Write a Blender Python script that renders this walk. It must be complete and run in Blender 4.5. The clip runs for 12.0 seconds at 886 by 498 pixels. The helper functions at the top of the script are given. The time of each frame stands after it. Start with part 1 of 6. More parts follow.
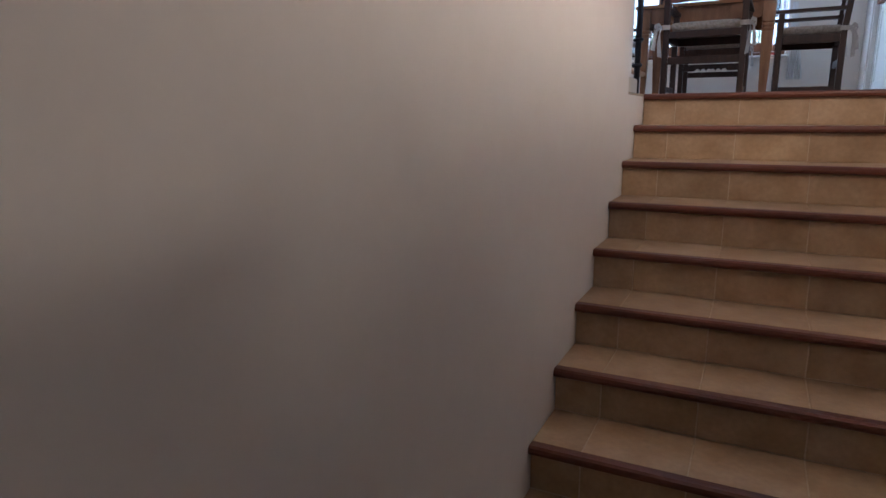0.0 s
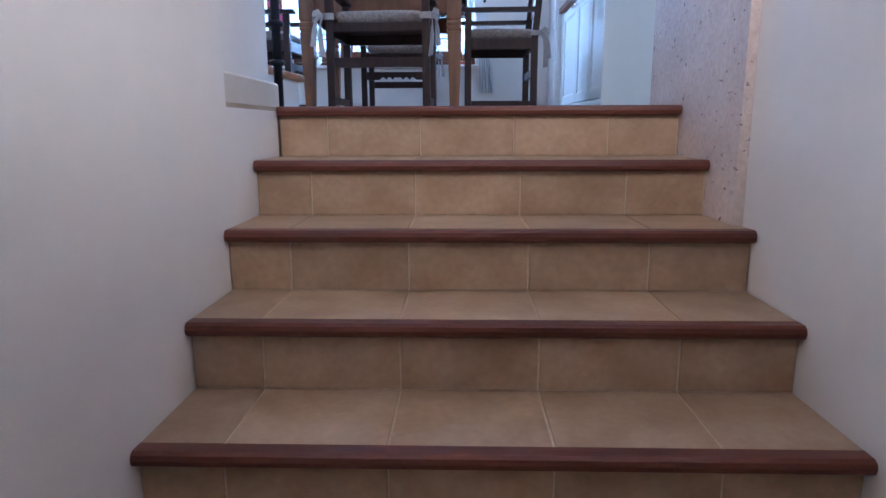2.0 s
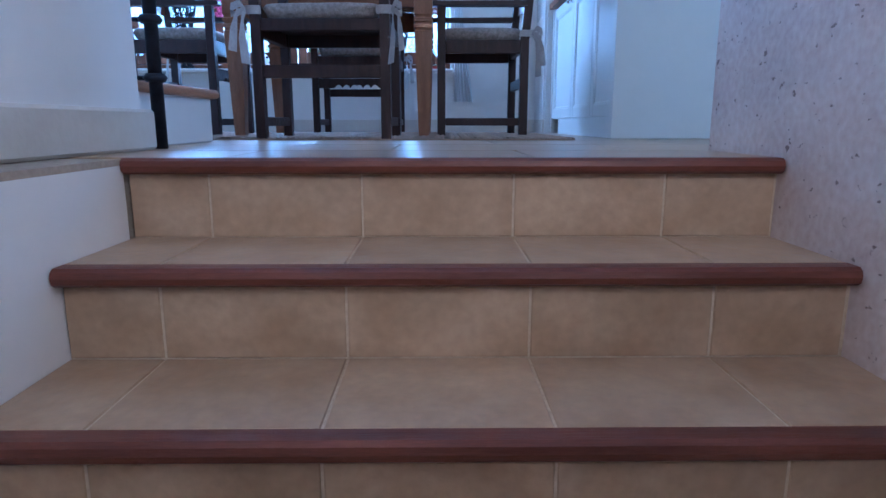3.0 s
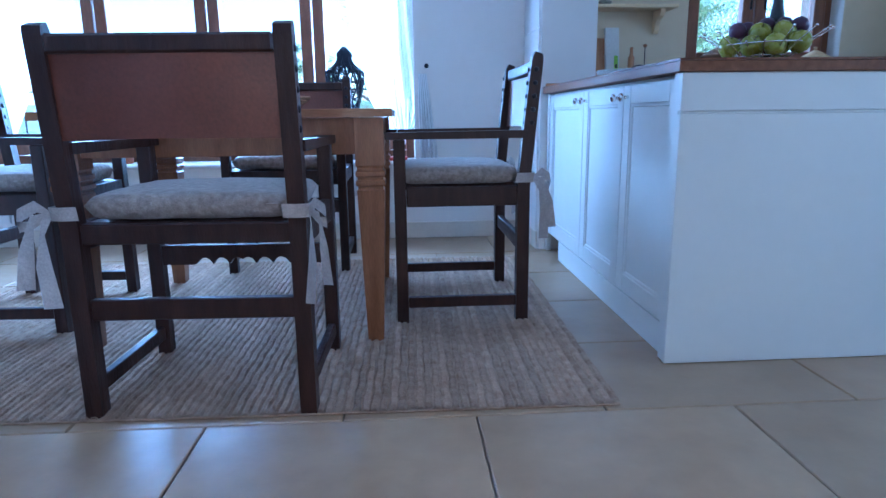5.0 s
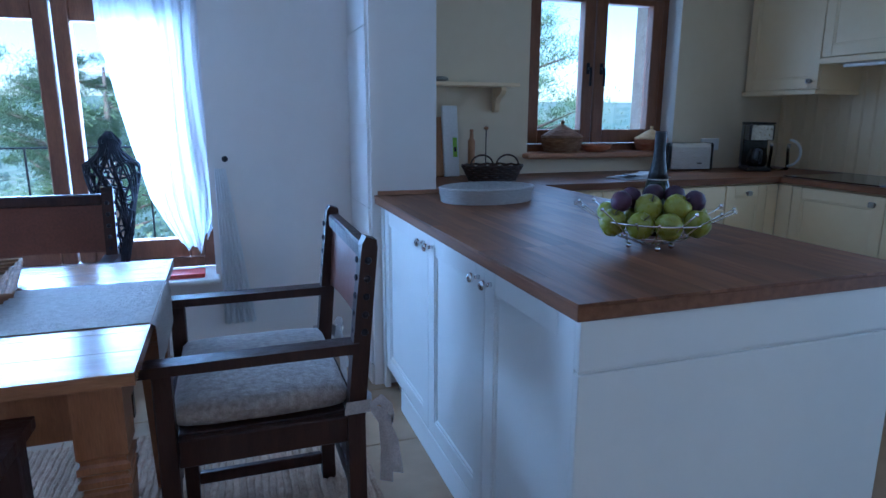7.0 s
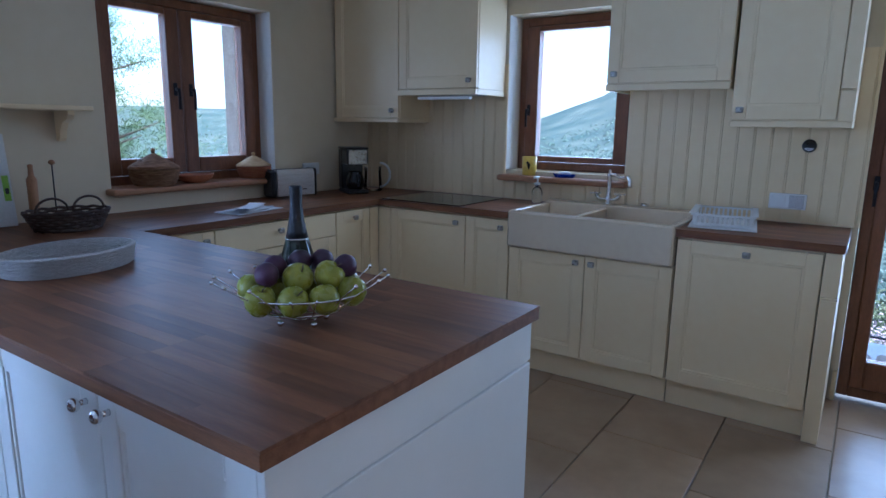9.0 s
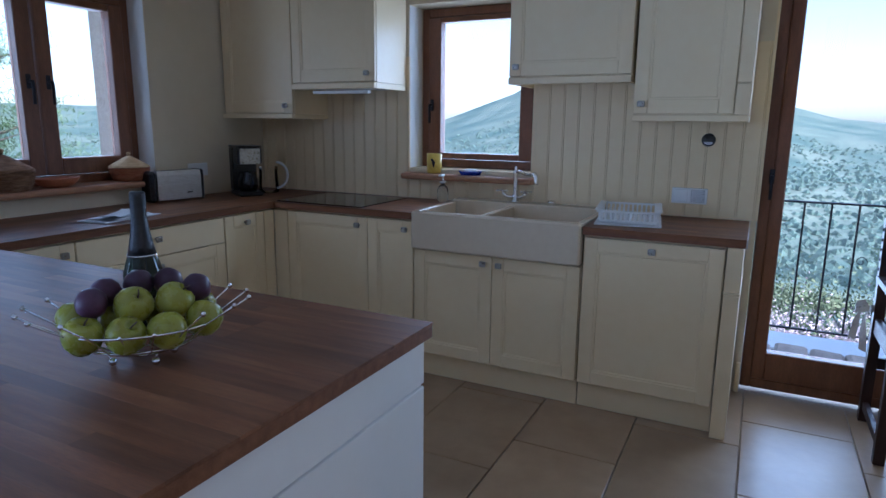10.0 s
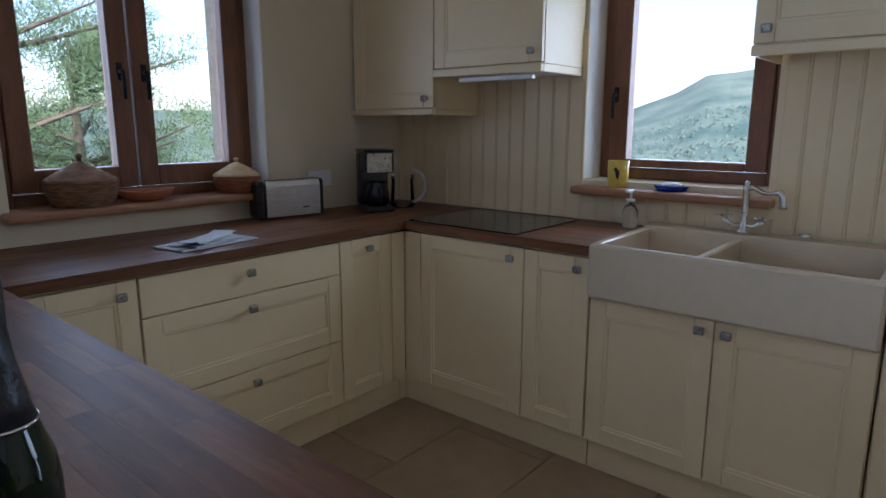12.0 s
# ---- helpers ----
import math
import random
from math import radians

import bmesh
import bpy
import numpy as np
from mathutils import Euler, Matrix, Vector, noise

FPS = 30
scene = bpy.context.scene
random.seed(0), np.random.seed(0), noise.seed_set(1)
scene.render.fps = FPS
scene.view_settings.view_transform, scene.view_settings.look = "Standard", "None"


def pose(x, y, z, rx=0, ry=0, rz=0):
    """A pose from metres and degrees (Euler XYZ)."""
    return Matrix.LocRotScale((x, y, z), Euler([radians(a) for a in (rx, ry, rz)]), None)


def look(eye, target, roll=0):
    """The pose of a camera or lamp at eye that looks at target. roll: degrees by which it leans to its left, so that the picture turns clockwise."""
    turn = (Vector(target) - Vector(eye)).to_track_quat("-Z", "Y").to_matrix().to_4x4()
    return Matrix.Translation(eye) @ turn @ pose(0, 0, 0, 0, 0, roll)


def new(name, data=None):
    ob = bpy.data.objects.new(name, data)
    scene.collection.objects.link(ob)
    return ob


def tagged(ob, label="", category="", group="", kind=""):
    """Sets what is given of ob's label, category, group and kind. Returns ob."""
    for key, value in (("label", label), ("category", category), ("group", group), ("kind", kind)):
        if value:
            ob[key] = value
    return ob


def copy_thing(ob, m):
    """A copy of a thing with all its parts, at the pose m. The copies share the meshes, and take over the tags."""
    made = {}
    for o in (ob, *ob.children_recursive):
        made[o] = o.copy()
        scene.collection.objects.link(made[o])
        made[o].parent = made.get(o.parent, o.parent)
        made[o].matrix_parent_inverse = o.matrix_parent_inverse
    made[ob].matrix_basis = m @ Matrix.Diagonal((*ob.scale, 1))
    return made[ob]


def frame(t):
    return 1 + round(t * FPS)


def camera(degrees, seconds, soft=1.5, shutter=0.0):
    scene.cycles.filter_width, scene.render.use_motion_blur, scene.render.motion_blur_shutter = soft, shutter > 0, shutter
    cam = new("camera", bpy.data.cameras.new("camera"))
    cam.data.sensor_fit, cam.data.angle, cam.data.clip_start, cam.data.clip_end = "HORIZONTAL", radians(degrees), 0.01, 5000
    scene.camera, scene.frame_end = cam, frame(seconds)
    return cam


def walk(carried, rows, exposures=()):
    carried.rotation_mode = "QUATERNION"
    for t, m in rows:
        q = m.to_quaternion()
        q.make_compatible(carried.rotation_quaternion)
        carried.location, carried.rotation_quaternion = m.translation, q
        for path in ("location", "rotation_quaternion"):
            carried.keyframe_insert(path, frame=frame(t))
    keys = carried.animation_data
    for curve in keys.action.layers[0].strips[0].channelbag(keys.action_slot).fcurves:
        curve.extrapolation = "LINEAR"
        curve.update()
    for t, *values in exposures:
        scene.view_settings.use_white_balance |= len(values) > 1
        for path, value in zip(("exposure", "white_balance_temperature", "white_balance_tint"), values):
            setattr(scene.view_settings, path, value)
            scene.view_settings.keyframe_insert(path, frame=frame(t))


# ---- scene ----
cam = camera(70.8, 12.0)
PATH = [
    (0, (1.702, -3.829, -0.125), (0.829, -2.078, -0.539), -0.3),
    (0.5, (1.698, -3.549, -0.138), (1.174, -1.657, -0.52), -0.3),
    (1, (1.701, -3.148, -0.116), (1.485, -1.196, -0.494), -0.1),
    (1.5, (1.719, -2.674, -0.079), (1.606, -0.714, -0.463), -0.1),
    (2, (1.743, -2.229, -0.073), (1.686, -0.267, -0.457), -0.2),
    (2.5, (1.768, -1.755, -0.037), (1.755, 0.206, -0.43), -0.1),
    (3, (1.761, -1.331, 0.073), (1.782, 0.63, -0.323), -0.0),
    (3.2, (1.717, -1.203, 0.113), (1.812, 0.761, -0.249), 0.3),
    (4.8, (1.814, -0.191, 0.698), (1.916, 1.76, 0.271), -0.7),
    (5, (1.804, -0.096, 0.75), (1.924, 1.856, 0.334), -0.7),
    (5.5, (1.793, 0.11, 0.911), (1.95, 2.058, 0.482), -1.0),
    (6, (1.833, 0.318, 1.043), (2.067, 2.257, 0.613), -1.0),
    (6.5, (1.887, 0.51, 1.139), (2.244, 2.431, 0.711), -0.5),
    (7, (1.961, 0.661, 1.248), (2.6, 2.509, 0.828), 0.2),
    (7.5, (2.03, 0.787, 1.306), (3.005, 2.483, 0.895), 0.5),
    (7.7, (2.041, 0.828, 1.338), (3.115, 2.467, 0.937), 0.7),
    (9.3, (2.034, 0.971, 1.365), (3.728, 1.959, 0.972), 0.7),
    (9.5, (2.08, 0.972, 1.355), (3.805, 1.904, 0.961), 0.6),
    (10, (2.253, 0.998, 1.356), (4.007, 1.874, 0.962), 0.6),
    (10.5, (2.418, 1.055, 1.348), (4.175, 1.926, 0.957), 0.4),
    (11, (2.648, 1.171, 1.366), (4.402, 2.05, 0.977), 0.5),
    (11.5, (2.871, 1.347, 1.364), (4.587, 2.301, 0.981), 0.5),
    (12, (3.026, 1.555, 1.33), (4.522, 2.824, 0.94), 0.1),
]
walk(cam, [(t, look(eye, target, roll)) for t, eye, target, roll in PATH],
     exposures=((0, 1.92, 5400, 13), (1, 2.45, 5000, 14), (2, 2.25, 4500, 12), (3.2, 2.0, 3950, 9), (5, 2.2, 4050, 8), (6.5, 1.58, 4150, 8), (7.7, 1.42, 4450, 12), (9.5, 1.55, 4750, 16), (10.5, 1.20, 4950, 17), (11, 1.18, 5100, 16), (12, 1.36, 5500, 17)))

# ---- light ----
world = bpy.data.worlds.new("world")
scene.world = world
world.use_nodes = True
wn, wl = world.node_tree.nodes, world.node_tree.links
sky = wn.new("ShaderNodeTexSky")
sky.sky_type = "NISHITA"
sky.sun_disc = False
sky.sun_elevation, sky.sun_rotation = radians(42), radians(215)
sky.air_density, sky.dust_density, sky.ozone_density = 1.0, 1.6, 0.8
wn["Background"].inputs["Strength"].default_value = 0.15
wl.new(sky.outputs[0], wn["Background"].inputs["Color"])

sun = new("sun", bpy.data.lights.new("sun", "SUN"))
sun.data.energy, sun.data.angle, sun.data.color = 4.0, radians(3), (1.0, 0.95, 0.88)
sun.matrix_world = look((0, 0, 0), (-math.sin(radians(215)) * 0.74, -math.cos(radians(215)) * 0.74, -0.67))


def area_lamp(name, eye, target, w, h, power, colour=(1, 1, 1)):
    la = new(name, bpy.data.lights.new(name, "AREA"))
    la.data.shape, la.data.size, la.data.size_y = "RECTANGLE", w, h
    la.data.energy, la.data.color = power, colour
    la.matrix_world = look(eye, target)
    return la


area_lamp("window_light", (0.58, 4.16, 1.15), (0.58, 0.0, 0.9), 2.5, 1.2, 74, (0.62, 0.80, 1.0))
area_lamp("window_light", (4.24, 4.44, 1.5), (4.24, 0.0, 1.2), 1.0, 0.85, 3.2, (0.74, 0.87, 1.0))
area_lamp("window_light", (6.02, 2.56, 1.55), (0.0, 2.56, 1.2), 0.6, 0.8, 3.8, (0.74, 0.87, 1.0))
area_lamp("window_light", (5.98, 0.5, 1.1), (0.0, 0.5, 0.9), 0.8, 1.8, 9.5, (0.70, 0.85, 1.0))

# ---- materials ----


def mat(name, a, b, rough=0.5, scale=6.0, bump=0.1, fine=60.0, metal=0.0, stretch=(1, 1, 1), rand=0.0, island=0.0, spec=0.5, contrast=0.25, bumpdist=0.004, coord="Object", sheen=0.0, sub=0.0, rvar=0.12, grain=0.35):
    m = bpy.data.materials.new(name)
    m.use_nodes = True
    n, l = m.node_tree.nodes, m.node_tree.links
    bsdf = n["Principled BSDF"]
    tc = n.new("ShaderNodeTexCoord")
    mp = n.new("ShaderNodeMapping")
    mp.inputs["Scale"].default_value = stretch
    l.new(tc.outputs[coord], mp.inputs["Vector"])
    vec = mp.outputs[0]
    if rand or island:
        off = n.new("ShaderNodeVectorMath")
        off.operation = "ADD"
        l.new(vec, off.inputs[0])
        if island:
            geo = n.new("ShaderNodeNewGeometry")
            src = geo.outputs["Random Per Island"]
        else:
            oi = n.new("ShaderNodeObjectInfo")
            src = oi.outputs["Random"]
        mul = n.new("ShaderNodeMath")
        mul.operation = "MULTIPLY"
        mul.inputs[1].default_value = 37.0
        l.new(src, mul.inputs[0])
        l.new(mul.outputs[0], off.inputs[1])
        vec = off.outputs[0]
    big = n.new("ShaderNodeTexNoise")
    big.inputs["Scale"].default_value, big.inputs["Detail"].default_value = scale, 5.0
    l.new(vec, big.inputs["Vector"])
    sm = n.new("ShaderNodeTexNoise")
    sm.inputs["Scale"].default_value, sm.inputs["Detail"].default_value = fine, 4.0
    l.new(vec, sm.inputs["Vector"])
    ramp = n.new("ShaderNodeMapRange")
    ramp.inputs["From Min"].default_value, ramp.inputs["From Max"].default_value = 0.5 - contrast, 0.5 + contrast
    l.new(big.outputs["Fac"], ramp.inputs["Value"])
    mix = n.new("ShaderNodeMix")
    mix.data_type = "RGBA"
    mix.inputs["A"].default_value, mix.inputs["B"].default_value = (*a, 1), (*b, 1)
    l.new(ramp.outputs[0], mix.inputs["Factor"])
    mix2 = n.new("ShaderNodeMix")
    mix2.data_type, mix2.blend_type = "RGBA", "OVERLAY"
    mix2.inputs["Factor"].default_value = grain
    l.new(mix.outputs["Result"], mix2.inputs["A"])
    l.new(sm.outputs["Fac"], mix2.inputs["B"])
    col = mix2.outputs["Result"]
    if rand or island:
        hsv = n.new("ShaderNodeHueSaturation")
        vr = n.new("ShaderNodeMapRange")
        r = rand or island
        vr.inputs["To Min"].default_value, vr.inputs["To Max"].default_value = 1 - r, 1 + r
        l.new(src, vr.inputs["Value"])
        l.new(vr.outputs[0], hsv.inputs["Value"])
        l.new(col, hsv.inputs["Color"])
        col = hsv.outputs[0]
    l.new(col, bsdf.inputs["Base Color"])
    rr = n.new("ShaderNodeMapRange")
    rr.inputs["To Min"].default_value, rr.inputs["To Max"].default_value = max(0.02, rough - rvar), min(1, rough + rvar)
    l.new(sm.outputs["Fac"], rr.inputs["Value"])
    l.new(rr.outputs[0], bsdf.inputs["Roughness"])
    bsdf.inputs["Metallic"].default_value = metal
    bsdf.inputs["Specular IOR Level"].default_value = spec
    bsdf.inputs["Sheen Weight"].default_value = sheen
    if bump:
        b1 = n.new("ShaderNodeBump")
        b1.inputs["Strength"].default_value, b1.inputs["Distance"].default_value = bump, bumpdist
        l.new(sm.outputs["Fac"], b1.inputs["Height"])
        b2 = n.new("ShaderNodeBump")
        b2.inputs["Strength"].default_value, b2.inputs["Distance"].default_value = bump, bumpdist * 4
        l.new(big.outputs["Fac"], b2.inputs["Height"])
        l.new(b1.outputs[0], b2.inputs["Normal"])
        l.new(b2.outputs[0], bsdf.inputs["Normal"])
    m["bsdf"] = bsdf.name
    return m


PLASTER = mat("plaster", (0.74, 0.70, 0.66), (0.80, 0.77, 0.74), 0.85, 1.2, 0.12, 14, bumpdist=0.004, contrast=0.4, coord="Object", grain=0.08)
PLASTER_K = mat("kitchen_plaster", (0.70, 0.59, 0.41), (0.77, 0.67, 0.48), 0.8, 1.4, 0.10, 14, bumpdist=0.004, contrast=0.4, grain=0.08)
STONE = mat("pier_stone", (0.56, 0.46, 0.42), (0.68, 0.58, 0.53), 0.75, 5, 0.5, 55, bumpdist=0.004)

def pits(m, scale, dark):
    """Small dark pits in a stone."""
    n, l = m.node_tree.nodes, m.node_tree.links
    b = n["Principled BSDF"]
    tc, nz, mr, mx_ = n.new("ShaderNodeTexCoord"), n.new("ShaderNodeTexNoise"), n.new("ShaderNodeMapRange"), n.new("ShaderNodeMix")
    mpp = n.new("ShaderNodeMapping")
    mpp.inputs["Scale"].default_value = (1, 1, 1.6)
    nz.inputs["Scale"].default_value, nz.inputs["Detail"].default_value = scale, 2.0
    mr.inputs["From Min"].default_value, mr.inputs["From Max"].default_value = 0.66, 0.72
    l.new(tc.outputs["Object"], mpp.inputs[0])
    l.new(mpp.outputs[0], nz.inputs["Vector"])
    l.new(nz.outputs["Fac"], mr.inputs["Value"])
    src = b.inputs["Base Color"].links[0].from_socket
    mx_.data_type = "RGBA"
    l.new(mr.outputs[0], mx_.inputs["Factor"])
    l.new(src, mx_.inputs["A"])
    mx_.inputs["B"].default_value = (*dark, 1)
    l.new(mx_.outputs["Result"], b.inputs["Base Color"])


pits(STONE, 34, (0.22, 0.16, 0.14))
FLOOR = mat("floor_stone", (0.34, 0.222, 0.125), (0.43, 0.305, 0.185), 0.33, 4.5, 0.25, 16, rand=0.12, grain=0.12, contrast=0.28, bumpdist=0.003, rvar=0.08)
GROUT = mat("grout", (0.36, 0.29, 0.21), (0.44, 0.36, 0.27), 0.9, 8, 0.3, 80)
GROUT_LIGHT = mat("light_grout", (0.52, 0.41, 0.28), (0.60, 0.49, 0.35), 0.9, 8, 0.3, 80)
STAIR = mat("stair_tile", (0.36, 0.235, 0.13), (0.49, 0.355, 0.225), 0.45, 7, 0.25, 50, rand=0.08, contrast=0.22, grain=0.2)
NOSING = mat("nosing_wood", (0.085, 0.025, 0.014), (0.16, 0.05, 0.028), 0.42, 3, 0.15, 40, stretch=(1, 14, 14), spec=0.4)
DARKWOOD = mat("dark_wood", (0.018, 0.008, 0.007), (0.046, 0.018, 0.012), 0.42, 6, 0.2, 50, stretch=(6, 6, 1), spec=0.35)
DOORWOOD = mat("mahogany", (0.035, 0.012, 0.008), (0.085, 0.028, 0.016), 0.2, 5, 0.15, 60, stretch=(8, 8, 1))
FRAMEWOOD = mat("window_wood", (0.15, 0.055, 0.024), (0.24, 0.10, 0.045), 0.42, 4, 0.1, 40, stretch=(6, 6, 1))
PINE = mat("table_pine", (0.19, 0.075, 0.028), (0.29, 0.128, 0.052), 0.35, 4, 0.12, 40, stretch=(8, 8, 1))
PINETOP = mat("table_top_pine", (0.26, 0.115, 0.048), (0.36, 0.18, 0.08), 0.19, 4, 0.06, 40, stretch=(1, 9, 9), rand=0.08, rvar=0.05)
OAK = mat("worktop_oak", (0.135, 0.052, 0.022), (0.215, 0.096, 0.042), 0.46, 4, 0.06, 45, contrast=0.2, spec=0.3, stretch=(10, 1, 10), rand=0.28, rvar=0.08)
OAKX = mat("worktop_oak_run", (0.135, 0.052, 0.022), (0.215, 0.096, 0.042), 0.46, 4, 0.06, 45, contrast=0.2, spec=0.3, stretch=(1, 10, 10), rand=0.28, rvar=0.08)
SILLWOOD = mat("sill_wood", (0.32, 0.15, 0.07), (0.44, 0.23, 0.12), 0.5, 4, 0.2, 30, stretch=(1, 1, 8))
CREAM = mat("cream_paint", (0.81, 0.645, 0.385), (0.85, 0.69, 0.43), 0.38, 2.5, 0.0, 25, contrast=0.4, rvar=0.06, grain=0.08)
WHITEPAINT = mat("white_panel", (0.80, 0.79, 0.74), (0.84, 0.83, 0.79), 0.42, 2.5, 0.0, 25, contrast=0.4, rvar=0.06, grain=0.08)
LEATHER = mat("brown_leather", (0.095, 0.027, 0.014), (0.17, 0.055, 0.028), 0.36, 5, 0.3, 110, bumpdist=0.002)
TIE = mat("tie_cotton", (0.40, 0.37, 0.36), (0.52, 0.49, 0.47), 0.95, 30, 0.4, 200, bumpdist=0.002)
FABRIC = mat("seat_fabric", (0.22, 0.185, 0.165), (0.45, 0.395, 0.355), 0.95, 60, 0.6, 260, bumpdist=0.002, sheen=0.3)
JUTE = mat("jute", (0.30, 0.19, 0.12), (0.47, 0.335, 0.225), 0.95, 30, 0.8, 200, bumpdist=0.004, island=0.15)
IRON = mat("black_iron", (0.012, 0.013, 0.018), (0.03, 0.03, 0.04), 0.45, 20, 0.2, 120, metal=0.6)
CHROME = mat("chrome", (0.75, 0.75, 0.76), (0.85, 0.85, 0.86), 0.12, 10, 0, 60, metal=1.0, rvar=0.04)
STEEL = mat("brushed_steel", (0.55, 0.55, 0.56), (0.68, 0.68, 0.69), 0.3, 10, 0.05, 120, metal=1.0, stretch=(1, 1, 12))
PEWTER = mat("pewter", (0.34, 0.32, 0.30), (0.48, 0.46, 0.43), 0.3, 30, 0.1, 120, metal=1.0)
BLACK = mat("black_plastic", (0.012, 0.012, 0.013), (0.022, 0.022, 0.024), 0.3, 10, 0.05, 150)
HOBGLASS = mat("hob_glass", (0.006, 0.006, 0.007), (0.010, 0.010, 0.011), 0.08, 10, 0, 50, rvar=0.03)
CERAMIC = mat("cream_ceramic", (0.66, 0.54, 0.38), (0.68, 0.56, 0.40), 0.18, 3, 0.0, 30, rvar=0.05, grain=0.08)
WHITEPL = mat("white_plastic", (0.80, 0.80, 0.79), (0.86, 0.86, 0.85), 0.4, 6, 0.02, 50, grain=0.08)
TERRACOTTA = mat("terracotta", (0.33, 0.10, 0.045), (0.45, 0.16, 0.07), 0.45, 8, 0.2, 70)
BASKETDARK = mat("woven_reed", (0.16, 0.07, 0.03), (0.36, 0.20, 0.10), 0.85, 24, 0.6, 160, stretch=(1, 1, 5), island=0.12)
REDCOIL = mat("red_coil", (0.28, 0.08, 0.035), (0.42, 0.17, 0.08), 0.8, 24, 0.5, 160, stretch=(1, 1, 5))
STRAW = mat("straw", (0.52, 0.33, 0.15), (0.70, 0.50, 0.27), 0.85, 24, 0.6, 160, stretch=(1, 1, 5), island=0.10)
DARKWICKER = mat("dark_wicker", (0.03, 0.018, 0.012), (0.08, 0.045, 0.03), 0.7, 40, 0.5, 200)
ROPEGREY = mat("pale_rope", (0.50, 0.47, 0.45), (0.66, 0.63, 0.60), 0.9, 60, 0.6, 240, stretch=(1, 1, 4))
APPLE = mat("green_apple", (0.24, 0.25, 0.022), (0.34, 0.33, 0.05), 0.28, 9, 0.0, 60, rand=0.15, contrast=0.45, grain=0.12)
PLUM = mat("plum", (0.030, 0.010, 0.028), (0.09, 0.035, 0.075), 0.4, 9, 0.05, 130, rand=0.2)
BOTTLE = mat("bottle_glass", (0.006, 0.012, 0.006), (0.010, 0.018, 0.009), 0.07, 6, 0, 60, rvar=0.03)
FOIL = mat("bottle_foil", (0.012, 0.012, 0.014), (0.03, 0.03, 0.035), 0.35, 25, 0.3, 90, metal=0.3)
YELLOW = mat("yellow_glaze", (0.62, 0.44, 0.06), (0.70, 0.52, 0.10), 0.35, 8, 0.05, 60)
BLUE = mat("blue_glaze", (0.01, 0.03, 0.30), (0.02, 0.05, 0.42), 0.25, 8, 0.05, 60)
TOWELM = mat("tea_towel", (0.60, 0.61, 0.64), (0.76, 0.77, 0.79), 0.95, 14, 0.6, 240, bumpdist=0.002)
PINK = mat("pink_petal", (0.62, 0.06, 0.20), (0.75, 0.20, 0.38), 0.6, 20, 0.1, 80)
LEAF = mat("leaf", (0.03, 0.07, 0.025), (0.06, 0.12, 0.04), 0.5, 10, 0.1, 80)
NEEDLES = mat("pine_needles", (0.05, 0.09, 0.035), (0.12, 0.18, 0.06), 0.7, 2, 0.1, 60, island=0.25)
BARK = mat("bark", (0.10, 0.07, 0.05), (0.18, 0.13, 0.10), 0.9, 8, 0.8, 40)
SHRUB = mat("shrub_leaf", (0.07, 0.10, 0.04), (0.16, 0.17, 0.08), 0.8, 1.5, 0.1, 60, island=0.3)
HEATHER = mat("heather_bloom", (0.48, 0.33, 0.36), (0.68, 0.56, 0.56), 0.8, 2, 0.1, 60, island=0.2)
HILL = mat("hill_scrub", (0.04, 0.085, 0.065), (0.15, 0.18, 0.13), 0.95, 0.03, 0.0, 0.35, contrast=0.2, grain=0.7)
PAVING = mat("paving", (0.42, 0.38, 0.34), (0.55, 0.50, 0.45), 0.8, 3, 0.4, 40)
RUBBLE = mat("rubble_stone", (0.34, 0.27, 0.21), (0.55, 0.46, 0.37), 0.85, 6, 0.6, 50, rand=0.15)
PAPER = mat("paper_print", (0.72, 0.72, 0.70), (0.78, 0.78, 0.76), 0.7, 6, 0.05, 80)
BOARD = mat("cutting_board_wood", (0.34, 0.16, 0.07), (0.48, 0.26, 0.12), 0.5, 5, 0.1, 40, stretch=(8, 8, 1))

# white petals and rocks need no grain of their own
GLASS = bpy.data.materials.new("window_glass")
GLASS.use_nodes = True
gn, gl = GLASS.node_tree.nodes, GLASS.node_tree.links
gn.remove(gn["Principled BSDF"])
tr, gs, mx, fr = gn.new("ShaderNodeBsdfTransparent"), gn.new("ShaderNodeBsdfGlossy"), gn.new("ShaderNodeMixShader"), gn.new("ShaderNodeFresnel")
gs.inputs["Roughness"].default_value = 0.01
fr.inputs["IOR"].default_value = 1.45
gl.new(fr.outputs[0], mx.inputs[0])
gl.new(tr.outputs[0], mx.inputs[1])
gl.new(gs.outputs[0], mx.inputs[2])
gl.new(mx.outputs[0], gn["Material Output"].inputs["Surface"])

CLEAR = bpy.data.materials.new("clear_glass")
CLEAR.use_nodes = True
cb = CLEAR.node_tree.nodes["Principled BSDF"]
cb.inputs["Transmission Weight"].default_value, cb.inputs["Roughness"].default_value = 1.0, 0.03
cb.inputs["Base Color"].default_value = (0.95, 0.97, 0.97, 1)

